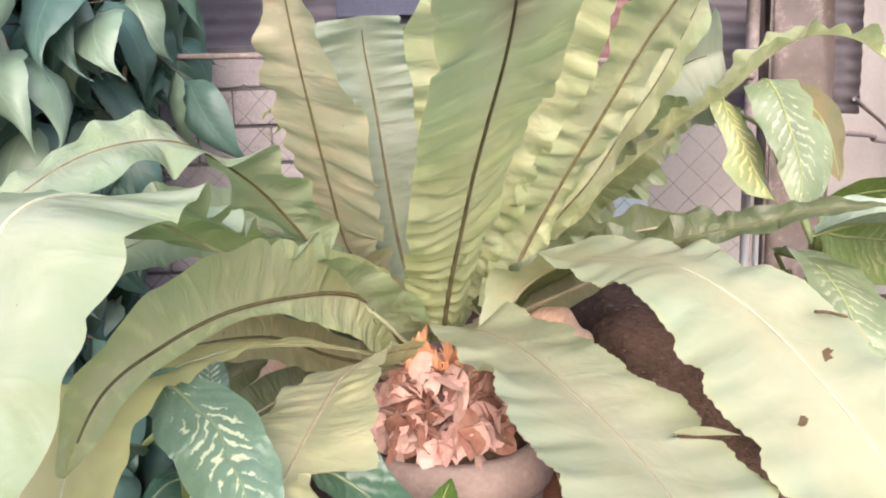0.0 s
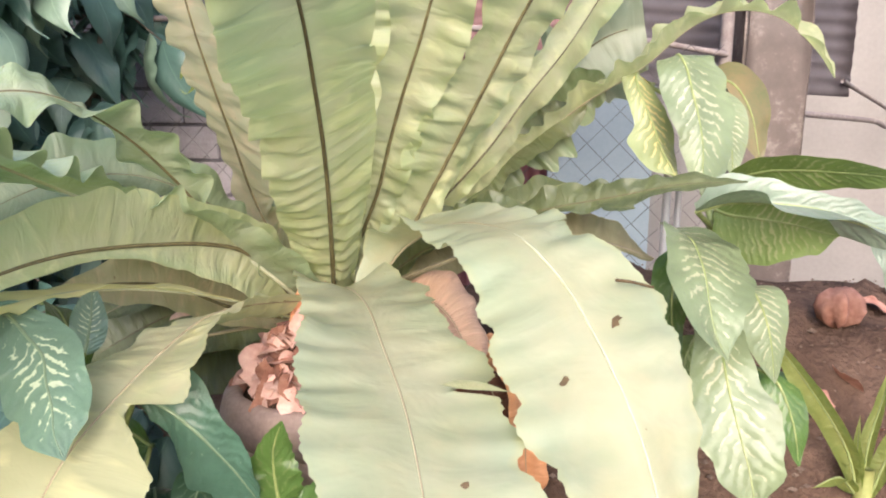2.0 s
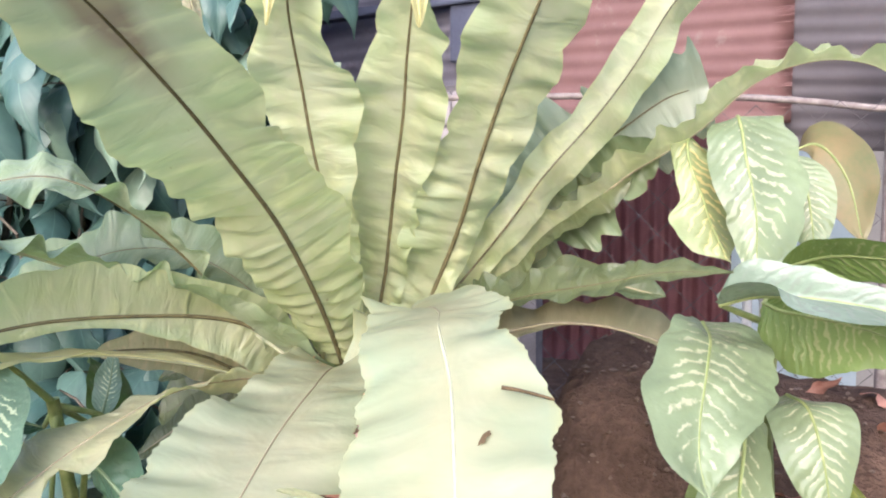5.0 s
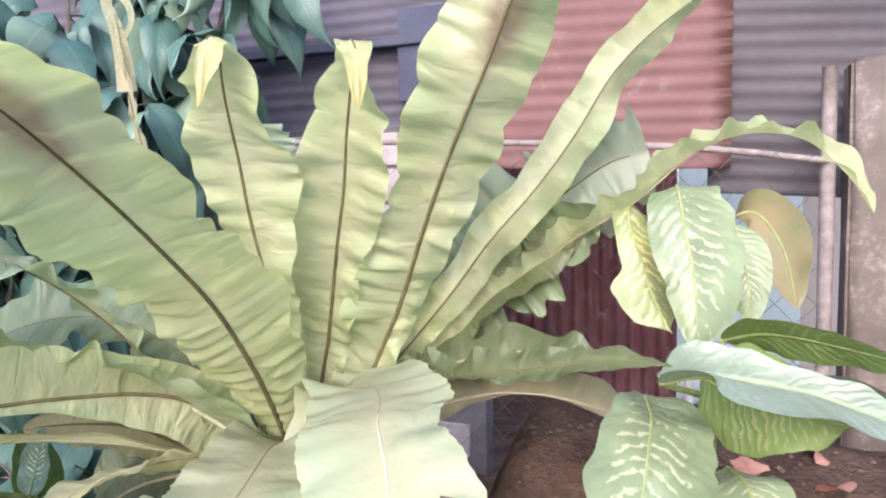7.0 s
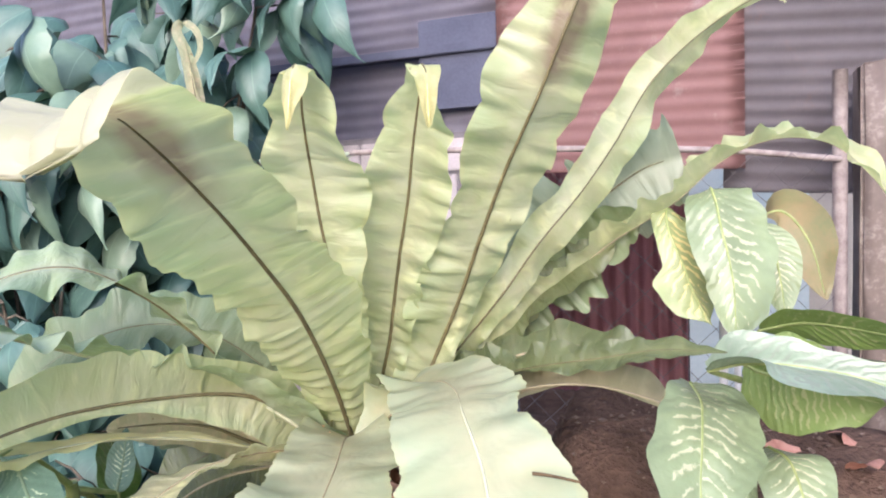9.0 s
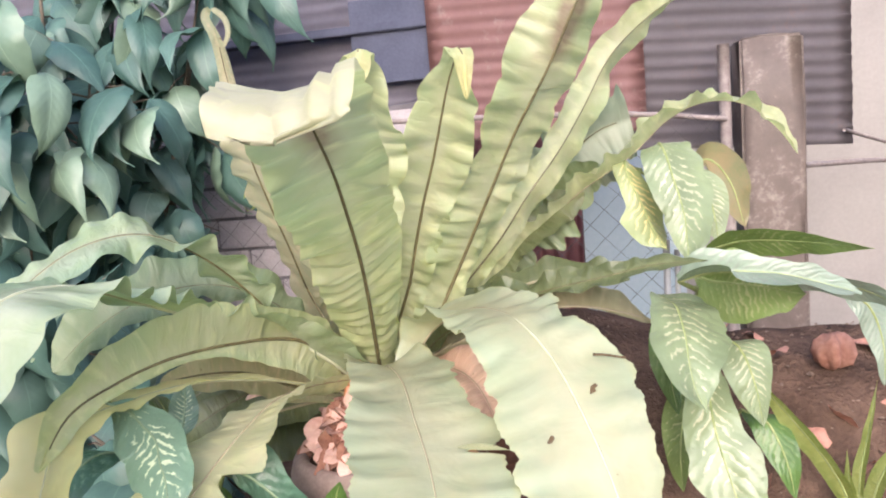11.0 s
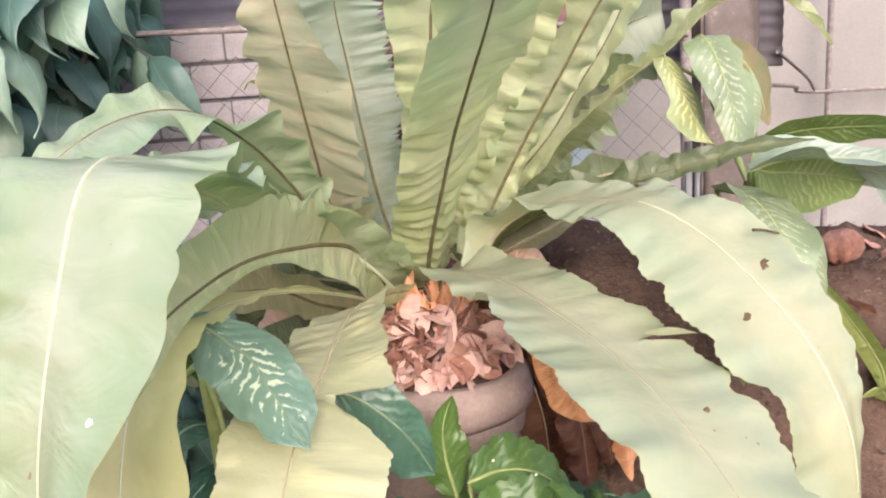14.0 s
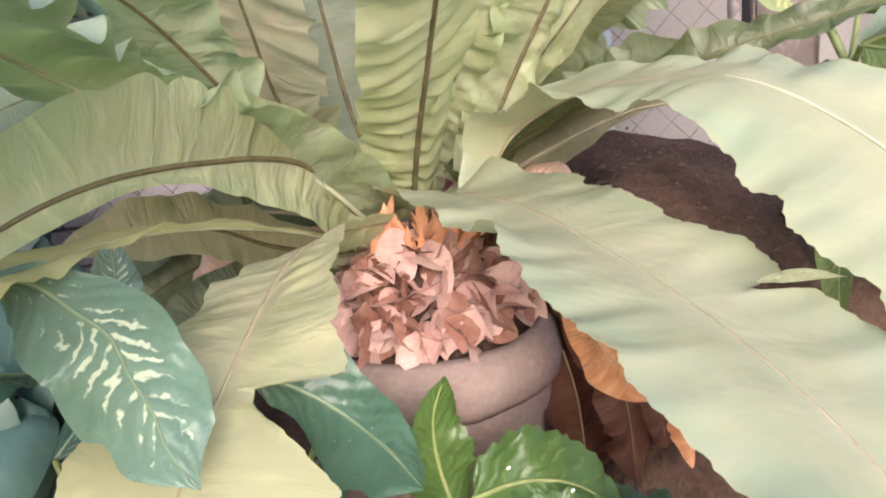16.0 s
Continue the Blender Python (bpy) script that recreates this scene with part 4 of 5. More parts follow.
# big frond leaning towards the path with a folded tip, its sky sheen painted pale
frond(fern, [(-0.02, 1.97, 0.898), (0.007, 1.852, 1.059), (0.039, 1.719, 1.207), (0.07, 1.573, 1.346), (0.102, 1.408, 1.466), (0.133, 1.237, 1.58), (0.152, 1.057, 1.693), (0.169, 0.947, 1.729), (0.181, 0.84, 1.689), (0.188, 0.813, 1.634)],
      0.33, ((1, 0.05, 0), (1, 0.05, 0), (1, 0.05, 0.12)), FROND_LEAN, seed=17, n=300, wave=0.03, length=0.13, pleat=0.026, scallop=0.09, close=0.012, frill=0.042, rib_end=0.86,
      sides=((0.066, 0.11, 0.128, 0.135, 0.143, 0.147, 0.132, 0.121, 0.108), (0.073, 0.094, 0.121, 0.137, 0.126, 0.123, 0.13, 0.142, 0.146)), lifts=((-0.21, 0.43, 0.58, -0.37), (-1, -0.82, -0.45, -0.14)))
part("torn_strip", blade([(0.387, 1.160, 0.956), (0.42, 1.165, 0.957), (0.46, 1.172, 0.952), (0.505, 1.18, 0.942)], 0.022, (0.3, -0.4, 0.85), lance, n=10, m=2)[0], FROND_YELLOW, front_frond, "thin torn strip")


def blemish(at, size, normal, seed, owner, mat=SCAR, label="small dark brown scar"):
    """A small ragged spot, brown or white, lying on a blade."""
    bm = bmesh.new()
    n = Vector(normal).normalized()
    a = n.orthogonal().normalized()
    b = n.cross(a)
    c = Vector(at) + n * 0.004
    mid = bm.verts.new(c + n * 0.001)
    ring = [bm.verts.new(c + (a * math.cos(w) * 1.5 + b * math.sin(w)) * size * (1 + 0.6 * noise.noise((math.cos(w) * 2, math.sin(w) * 2, seed)))) for w in (6.2832 * k / 14 for k in range(14))]
    for k in range(14):
        bm.faces.new((mid, ring[k], ring[(k + 1) % 14]))
    part("blemish", bm, mat, owner, label)

for k, (at, size) in enumerate((((0.688, 1.284, 1.043), 0.010), ((0.595, 1.159, 0.971), 0.007))):
    blemish(at, size, (-0.45, -0.5, 0.75), k, side_frond)
blemish((0.442, 0.992, 0.862), 0.006, (0.1, -0.6, 0.8), 5, front_frond)
for k, at in enumerate(((-0.429, 0.885, 1.279), (-0.393, 0.875, 1.254), (-0.447, 0.856, 1.234), (-0.451, 0.680, 1.066))):
    blemish(at, 0.0035, (0.1, -0.9, 0.3), k + 8, glossy_frond, FLECK, "tiny white fleck")
part("scar_line", tube(bmesh.new(), spline([(0.692, 1.341, 1.109), (0.715, 1.348, 1.106), (0.74, 1.36, 1.099), (0.767, 1.374, 1.09)], 10)[0], lambda q: 0.0035 - 0.001 * q, 5), SCAR, side_frond, "torn brown scar line")
part("curled_tip", blade([(-0.372, 1.79, 1.86), (-0.382, 1.789, 1.95), (-0.400, 1.785, 2.03), (-0.420, 1.776, 2.085), (-0.414, 1.778, 2.108), (-0.395, 1.787, 2.112), (-0.370, 1.80, 2.085), (-0.364, 1.802, 2.04), (-0.382, 1.792, 1.995)], 0.05, (0.75, 0.6, 0.1), lambda q: 1.0 - 0.8 * q, n=50, m=3, wave=0.004)[0], FROND_BACK, fern, "pale ribbon-like tip curled into a loop")
part("curled_tip", blade([(-0.535, 2.14, 1.52), (-0.51, 2.12, 1.545), (-0.48, 2.11, 1.53), (-0.475, 2.10, 1.495), (-0.50, 2.10, 1.475), (-0.525, 2.11, 1.49)], 0.035, (0.2, 0.9, 0.2), lance, n=18, m=3)[0], STRAP, fern, "yellow curled tip")

# withered fronds; the darkest carry the shade beside the pot in their colour
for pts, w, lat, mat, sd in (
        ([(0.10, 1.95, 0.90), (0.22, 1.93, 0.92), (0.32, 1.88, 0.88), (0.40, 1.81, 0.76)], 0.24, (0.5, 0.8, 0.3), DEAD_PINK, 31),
        ([(0.14, 1.94, 0.84), (0.27, 1.86, 0.80), (0.36, 1.81, 0.66), (0.40, 1.79, 0.48), (0.42, 1.79, 0.28)], 0.27, (0.8, 0.5, 0.0), DEAD_SHADED, 32),
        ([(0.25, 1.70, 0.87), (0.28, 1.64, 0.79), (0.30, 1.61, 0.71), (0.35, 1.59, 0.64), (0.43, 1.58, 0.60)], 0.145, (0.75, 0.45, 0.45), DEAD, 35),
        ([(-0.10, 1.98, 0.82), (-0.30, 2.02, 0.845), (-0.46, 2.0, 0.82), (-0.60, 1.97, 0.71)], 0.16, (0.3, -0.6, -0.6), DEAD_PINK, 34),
        # two more added to fill the dark gap beside the pot
        ([(0.10, 1.88, 0.80), (0.22, 1.80, 0.72), (0.28, 1.76, 0.56), (0.30, 1.75, 0.36), (0.31, 1.75, 0.18)], 0.20, (0.8, 0.5, 0.0), DEAD_SHADED, 37),
        ([(0.30, 1.92, 0.78), (0.42, 1.86, 0.72), (0.48, 1.82, 0.56), (0.49, 1.80, 0.34)], 0.20, (0.8, 0.4, 0.0), DEAD_SHADED, 38),
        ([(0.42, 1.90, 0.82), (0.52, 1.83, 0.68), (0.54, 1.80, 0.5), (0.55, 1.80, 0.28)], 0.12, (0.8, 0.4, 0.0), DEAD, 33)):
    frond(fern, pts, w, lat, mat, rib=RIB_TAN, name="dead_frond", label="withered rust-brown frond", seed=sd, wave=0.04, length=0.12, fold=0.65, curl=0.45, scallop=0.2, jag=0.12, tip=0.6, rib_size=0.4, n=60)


# ---- the pots and what lies in them ----
def lathe(profile, cx, cy, seg=48, wob=0.006, seed=0):
    bm = bmesh.new()
    rings = []
    for r, z in profile:
        rings.append([bm.verts.new((cx + (r + wob * noise.noise((math.cos(a) * 2, math.sin(a) * 2, z * 4 + seed))) * math.cos(a),
                                    cy + (r + wob * noise.noise((math.cos(a) * 2, math.sin(a) * 2, z * 4 + seed))) * math.sin(a),
                                    z + 0.5 * wob * noise.noise((math.cos(a) * 3, math.sin(a) * 3, seed + r)))) for a in (6.2832 * k / seg for k in range(seg))])
    for r0, r1 in zip(rings, rings[1:]):
        for k in range(seg):
            bm.faces.new((r0[k], r0[(k + 1) % seg], r1[(k + 1) % seg], r1[k]))
    bm.faces.new(rings[0][::-1])
    bm.faces.new(rings[-1])
    return bm


PX, PY = -0.01, 1.85
pot = thing("plant_pot", (PX, PY, 0), "rough pinkish cement pot with a thick rolled rim", "pot")
part("body", lathe([(0.16, 0.0), (0.185, 0.02), (0.215, 0.18), (0.245, 0.37), (0.262, 0.535), (0.266, 0.575), (0.25, 0.59)], PX, PY, wob=0.008, seed=2), CLAY, pot)
part("rim", lathe([(0.25, 0.572), (0.270, 0.576), (0.284, 0.596), (0.288, 0.635), (0.28, 0.672), (0.264, 0.692), (0.243, 0.697), (0.23, 0.68), (0.222, 0.64)], PX, PY, wob=0.012, seed=5), CLAY, pot)
soil = solo("potting_soil", lathe([(0.218, 0.63), (0.226, 0.665), (0.20, 0.70), (0.15, 0.74), (0.10, 0.82), (0.06, 0.86)], PX, PY, wob=0.014, seed=9), SOIL, "dark earth heaped in the cement pot", "soil", smooth=True)
tagged(soil, kind="stuff")


def dry_leaf_mesh(i):
    rnd = random.Random(i)
    L, w = rnd.uniform(0.08, 0.155), rnd.uniform(0.05, 0.10)
    ctrl = [(0, -L / 2, 0), (0, -L / 6, rnd.uniform(0.0, 0.02)), (rnd.uniform(-0.012, 0.012), L / 6, rnd.uniform(0.0, 0.025)), (rnd.uniform(-0.02, 0.02), L / 2, rnd.uniform(-0.01, 0.02))]
    bm, _ = blade(ctrl, w, (1, 0, rnd.uniform(-0.3, 0.3)), lance if i % 2 else oval, n=10, m=3, fold=rnd.uniform(-0.5, 0.7), wave=0.01, length=0.06, seed=i, jag=0.3)
    me = bpy.data.meshes.new("dry_leaf")
    bm.to_mesh(me)
    bm.free()
    me.materials.append(LITTER if i % 3 else LITTER_DARK)
    me.polygons.foreach_set("use_smooth", [True] * len(me.polygons))
    return me


DRY = [dry_leaf_mesh(i) for i in range(14)]
litter = thing("leaf_litter", (PX, PY, 0.66), "heap of crumpled pinkish dry leaves round the fern's crown", "dry leaves")
rnd = random.Random(4)
for i in range(250):
    a, r = rnd.uniform(0, 6.2832), 0.222 * math.sqrt(rnd.uniform(0.03, 1))
    z = 0.692 + (0.235 - r) * 0.78 + rnd.uniform(-0.01, 0.035)
    ob = new("dry_leaf", DRY[i % 14])
    ob.parent = litter
    ob.matrix_basis = pose(r * math.cos(a), r * math.sin(a), z - 0.66, rnd.uniform(-60, 60), rnd.uniform(-60, 60), rnd.uniform(0, 360))

crown_rnd = random.Random(11)
fibres = thing("crown_fibre", (0.0, 1.93, 0.84), "rusty orange fibrous crown at the foot of the fronds", "fern crown")
for i in range(46):
    a = rnd.uniform(0, 6.2832)
    r = rnd.uniform(0.03, 0.13)
    p = Vector((0.0 + r * math.cos(a), 1.94 + r * math.sin(a), rnd.uniform(0.80, 0.87)))
    q = p + Vector((rnd.uniform(-0.04, 0.04), rnd.uniform(-0.05, 0.02), rnd.uniform(0.02, 0.09)))
    part("scale", tube(bmesh.new(), spline([p, p.lerp(q, 0.5) + Vector((rnd.uniform(-0.015, 0.015), 0, 0.01)), q], 5)[0], lambda s: 0.009 * (1 - s) + 0.002, 5), CROWN, fibres)
for i in range(34):
    a = -3.1 + 3.0 * i / 33
    p = Vector((0.0 + 0.10 * math.cos(a), 1.93 + 0.10 * math.sin(a), 0.83 + crown_rnd.uniform(-0.02, 0.05)))
    q = p + Vector((crown_rnd.uniform(-0.03, 0.03), crown_rnd.uniform(-0.05, 0.0), crown_rnd.uniform(0.05, 0.11)))
    part("flake", blade([p, p.lerp(q, 0.5) + Vector((0, -0.012, 0.0)), q], crown_rnd.uniform(0.025, 0.05), (1, crown_rnd.uniform(-0.4, 0.4), 0), lance, n=8, m=3, fold=0.5, jag=0.4, seed=i)[0], CROWN, fibres)

# ---- dumb canes ----
cane = thing("dumb_cane", (1.08, 2.15, 0.15), "dumb cane with cream-flecked oval leaves beside the fern", "plant", "dumb canes by the fern")
part("stem", tube(bmesh.new(), spline([(1.08, 2.15, 0.15), (1.07, 2.14, 0.5), (1.05, 2.12, 0.85), (1.06, 2.12, 1.12)], 20)[0], lambda q: 0.026 - 0.006 * q, 10), STALK, cane)
TOP = (1.06, 2.12, 1.10)
MIDS = (1.05, 2.12, 0.88)
BEND = (1.0, 2.30, 1.42)
cane_leaf(cane, [(0.953, 2.352, 1.569), (0.964, 2.287, 1.601), (0.979, 2.229, 1.557), (0.992, 2.195, 1.49), (1.009, 2.171, 1.418), (1.021, 2.151, 1.344), (1.024, 2.138, 1.268), (1.026, 2.126, 1.191)], 0.215, (1, 0.1, 0), CANE_LIGHT, [TOP, BEND], seed=1, label="pale leaf with cream feathering, hanging over", sides=((0.03, 0.07, 0.084, 0.082, 0.071, 0.046, 0.006), (0.03, 0.101, 0.126, 0.14, 0.127, 0.09525, 0.006)), lifts=((0.18, 0.09, 0.14), (0.05, 0.5, 0.64)))
cane_leaf(cane, [(0.869, 2.344, 1.525), (0.846, 2.299, 1.548), (0.849, 2.267, 1.501), (0.868, 2.243, 1.449), (0.892, 2.227, 1.395), (0.911, 2.21, 1.339), (0.937, 2.192, 1.286), (0.967, 2.168, 1.237)], 0.215, (0.9, -0.3, 0.1), CANE_YELLOW, [TOP, BEND], seed=2, label="yellowing flecked leaf", sides=((0.03, 0.043, 0.04, 0.048, 0.089, 0.06675, 0.006), (0.03, 0.059, 0.06, 0.077, 0.083, 0.06225, 0.006)), lifts=((-0.21, -0.49, -0.82), (0.67, 1.15, 1.65)))
cane_leaf(cane, [(1.09, 2.34, 1.50), (1.12, 2.32, 1.44), (1.14, 2.30, 1.34), (1.15, 2.29, 1.24)], 0.14, (1, 0.2, 0), CANE_LIGHT, [TOP, BEND], seed=12)
cane_leaf(cane, [(1.07, 2.42, 1.50), (1.15, 2.42, 1.53), (1.22, 2.41, 1.44), (1.26, 2.40, 1.28)], 0.20, (0.8, 0.4, 0.5), CANE_BROWN, [TOP, BEND], seed=3, label="browning leaf")
cane_leaf(cane, [(1.08, 2.13, 1.235), (1.18, 2.02, 1.275), (1.31, 1.87, 1.28), (1.44, 1.73, 1.27)], 0.13, (0.4, 0.6, -0.7), CANE_BACK, [TOP], seed=4)
cane_leaf(cane, [(0.965, 1.924, 1.171), (1.035, 1.907, 1.195), (1.108, 1.901, 1.199), (1.18, 1.883, 1.197), (1.252, 1.872, 1.188), (1.322, 1.869, 1.168), (1.391, 1.873, 1.145), (1.46, 1.878, 1.121)], 0.20, (0.25, -0.85, -0.35), CANE_PLAIN, [TOP], seed=5, label="pale glossy leaf bending down", sides=((0.03, 0.09, 0.074, 0.05, 0.043, 0.03225, 0.006), (0.03, 0.154, 0.166, 0.16, 0.137, 0.10275, 0.006)), lifts=((1.6, 1.39, 1.23), (1.04, 0.39, 0.23)))
cane_leaf(cane, [(1.045, 2.055, 1.162), (1.077, 2.024, 1.152), (1.115, 1.996, 1.15), (1.155, 1.975, 1.147), (1.197, 1.956, 1.143), (1.239, 1.943, 1.135), (1.282, 1.933, 1.124), (1.326, 1.925, 1.117)], 0.215, (0.1, -0.35, -0.93), CANE_BACK, [TOP], seed=6, label="green leaf seen from below", sides=((0.004, 0.077, 0.109, 0.093, 0.071, 0.044, 0.006), (0.022, 0.095, 0.118, 0.114, 0.099, 0.064, 0.006)), lifts=((0.52, 0.4, 0.35), (0.07, 0.14, 0.07)))
cane_leaf(cane, [(0.916, 2.049, 1.108), (0.935, 1.967, 1.105), (0.949, 1.885, 1.101), (0.953, 1.81, 1.073), (0.954, 1.742, 1.035), (0.953, 1.687, 0.985), (0.959, 1.64, 0.928), (0.981, 1.599, 0.87)], 0.22, (1, -0.1, 0), CANE_LIGHT, [MIDS], seed=7, label="hanging leaf with cream flecks", sides=((0.03, 0.064, 0.088, 0.111, 0.126, 0.0945, 0.006), (0.03, 0.105, 0.122, 0.126, 0.114, 0.065, 0.006)), lifts=((-0.65, -0.72, -1.04), (-0, 0.31, 0.02)))
cane_leaf(cane, [(1.012, 2.006, 0.932), (1.021, 1.916, 0.92), (1.023, 1.836, 0.88), (1.02, 1.771, 0.815), (1.028, 1.719, 0.741), (1.046, 1.679, 0.66), (1.067, 1.651, 0.575), (1.082, 1.633, 0.486)], 0.24, (1, 0.0, 0), CANE_LIGHT, [MIDS], seed=8, label="low hanging leaf with cream flecks", sides=((0.03, 0.053, 0.066, 0.081, 0.1, 0.075, 0.006), (0.027, 0.04, 0.053, 0.071, 0.103, 0.07725, 0.006)), lifts=((-0.03, -0.03, 0), (-0.23, -0.27, -0.36)))
cane_leaf(cane, [(1.10, 2.08, 0.95), (1.14, 1.98, 0.95), (1.17, 1.92, 0.86), (1.19, 1.90, 0.72)], 0.20, (0.9, 0.4, 0), CANE_LIGHT, [MIDS], seed=9)
cane_leaf(cane, [(1.18, 2.15, 1.10), (1.35, 2.12, 1.14), (1.52, 2.06, 1.10), (1.66, 2.0, 1.02)], 0.17, (0.2, 0.6, -0.6), CANE_PLAIN, [TOP], seed=10)
cane_leaf(cane, [(1.50, 2.15, 1.08), (1.58, 2.16, 1.02), (1.62, 2.16, 0.90), (1.62, 2.15, 0.76)], 0.12, (0.8, 0.3, 0.1), CANE_PLAIN, [TOP, (1.32, 2.16, 1.14)], seed=11, label="limp hanging leaf")

cane_leaf(cane, [(0.97, 2.08, 1.05), (0.94, 2.02, 1.0), (0.93, 1.98, 0.88), (0.95, 1.96, 0.74)], 0.13, (0.9, 0.3, 0.1), CANE_GREEN, [MIDS], seed=13, label="plain green leaf among the stalks")
cane_leaf(cane, [(1.02, 2.06, 0.80), (0.98, 1.99, 0.76), (0.95, 1.94, 0.64), (0.95, 1.92, 0.50)], 0.14, (0.9, 0.3, 0.1), CANE_BACK, [(1.06, 2.13, 0.7)], seed=14)
cane_leaf(cane, [(1.16, 2.05, 0.72), (1.22, 1.98, 0.70), (1.26, 1.94, 0.60), (1.28, 1.92, 0.48)], 0.13, (0.9, 0.2, 0.1), CANE_GREEN, [(1.07, 2.14, 0.6)], seed=15)
low = thing("dumb_cane", (-0.56, 1.55, 0.0), "dark blue-green dumb cane with white-flecked leaves in front of the fern", "plant", "dumb canes by the fern")
part("stem", tube(bmesh.new(), spline([(-0.56, 1.55, 0.0), (-0.57, 1.53, 0.3), (-0.56, 1.50, 0.6), (-0.56, 1.46, 0.9)], 16)[0], lambda q: 0.022 - 0.006 * q, 10), STALK, low)
LT = (-0.56, 1.47, 0.88)
cane_leaf(low, [(-0.545, 1.263, 1.037), (-0.482, 1.259, 1.017), (-0.432, 1.24, 0.983), (-0.384, 1.215, 0.954), (-0.354, 1.177, 0.918), (-0.321, 1.142, 0.885), (-0.296, 1.107, 0.85), (-0.261, 1.081, 0.814)], 0.195, (0.7, 0.15, 0.6), CANE_DARK, [LT, (-0.56, 1.34, 1.02)], seed=21, label="dark leaf with white feathering", sides=((0.006, 0.052, 0.08, 0.091, 0.077, 0.049, 0.006), (0.004, 0.035, 0.062, 0.075, 0.076, 0.057, 0.006)), lifts=((-0.37, -0.53, -0.52), (0.58, 0.65, 0.68)))
cane_leaf(low, [(-0.56, 1.60, 0.82), (-0.55, 1.62, 0.90), (-0.55, 1.64, 0.99)], 0.11, (1, 0.2, 0), CANE_DARK, [LT], seed=22)
cane_leaf(low, [(-0.268, 1.326, 0.839), (-0.217, 1.324, 0.821), (-0.172, 1.322, 0.793), (-0.133, 1.326, 0.756), (-0.101, 1.335, 0.714), (-0.075, 1.351, 0.671), (-0.057, 1.371, 0.625), (-0.038, 1.39, 0.579)], 0.17, (0.5, -0.3, 0.7), CANE_SHADE, [(-0.40, 1.40, 0.6)], seed=23, sides=((0.009, 0.039, 0.063, 0.081, 0.098, 0.0735, 0.006), (0.03, 0.085, 0.066, 0.06, 0.045, 0.03, 0.006)), lifts=((-0.48, -0.44, -0.38), (0.56, 0.51, 0.44)))
cane_leaf(low, [(-0.66, 1.50, 0.80), (-0.70, 1.40, 0.84), (-0.72, 1.28, 0.80), (-0.72, 1.18, 0.70)], 0.20, (0.9, -0.3, 0), LOW_SHADED, [LT], seed=24)
cane_leaf(low, [(-0.50, 1.40, 0.66), (-0.46, 1.30, 0.66), (-0.42, 1.22, 0.58), (-0.40, 1.18, 0.46)], 0.20, (0.9, 0.3, 0), LOW_SHADED, [LT], seed=25)
cane_leaf(low, [(-0.62, 1.66, 0.74), (-0.68, 1.72, 0.84), (-0.74, 1.75, 0.90), (-0.82, 1.76, 0.90)], 0.16, (0.3, 0.6, -0.5), CANE_GREEN, [LT], seed=26)

# extra leaves, mostly dark, added as the shade under the plant
under = random.Random(29)
for k in range(16):
    x, y, z = under.uniform(-0.78, -0.22), under.uniform(1.25, 1.7), under.uniform(0.26, 0.58)
    a = under.uniform(0, 6.2832)
    dx, dy = 0.24 * math.cos(a), 0.24 * math.sin(a)
    cane_leaf(low, [(x, y, z), (x + 0.35 * dx, y + 0.35 * dy, z + 0.05), (x + 0.7 * dx, y + 0.7 * dy, z + 0.02), (x + dx, y + dy, z - 0.10)], under.uniform(0.11, 0.17), (-dy, dx, under.uniform(-0.08, 0.08)), LOW_SHADED if k % 4 else CANE_GREEN, [(-0.56 + 0.3 * (x + 0.56), 1.53, 0.12)], seed=80 + k)

ground_cane = thing("foliage_plant", (0.10, 1.36, 0.0), "low bright green leafy plant at the foot of the pot", "plant")

def low_leaf(sx, sy, ctrl, w, lat, mat, sd):
    """A leaf of the low plant on a petiole that rises from the ground at sx, sy."""
    cane_leaf(ground_cane, ctrl, w, lat, mat, wave=0.022, length=0.09, jag=0.1, teeth=0.16, stalk=[(sx, sy, 0.02), (sx * 0.6 + ctrl[0][0] * 0.4, sy, 0.3)], seed=sd)


low_leaf(0.04, 1.42, [(0.01, 1.42, 0.50), (-0.01, 1.42, 0.60), (-0.01, 1.41, 0.69), (0.015, 1.40, 0.765)], 0.13, (1, 0.3, 0), CANE_GREEN, 41)
low_leaf(0.08, 1.38, [(0.04, 1.39, 0.55), (0.12, 1.37, 0.585), (0.20, 1.37, 0.57), (0.29, 1.39, 0.49)], 0.19, (0.2, -0.65, -0.65), CANE_GREEN, 42)
low_leaf(0.08, 1.34, [(0.02, 1.33, 0.44), (0.12, 1.29, 0.50), (0.24, 1.28, 0.495), (0.37, 1.30, 0.40)], 0.22, (0.2, -0.65, -0.65), CANE_GREEN, 43)
low_leaf(0.06, 1.32, [(0.0, 1.30, 0.52), (-0.04, 1.20, 0.56), (-0.06, 1.10, 0.53), (-0.06, 1.02, 0.44)], 0.18, (0.9, 0.1, 0.1), CANE_GREEN, 44)
# dark leaves that also give the gap beside the pot its shade
low_leaf(0.14, 1.36, [(0.32, 1.36, 0.34), (0.42, 1.32, 0.42), (0.53, 1.30, 0.42), (0.66, 1.30, 0.35)], 0.19, (0.2, -0.7, -0.6), LOW_SHADED, 45)
low_leaf(0.12, 1.30, [(0.20, 1.26, 0.42), (0.27, 1.17, 0.46), (0.32, 1.08, 0.43), (0.35, 1.0, 0.35)], 0.19, (0.9, 0.3, 0.0), LOW_SHADED, 46)
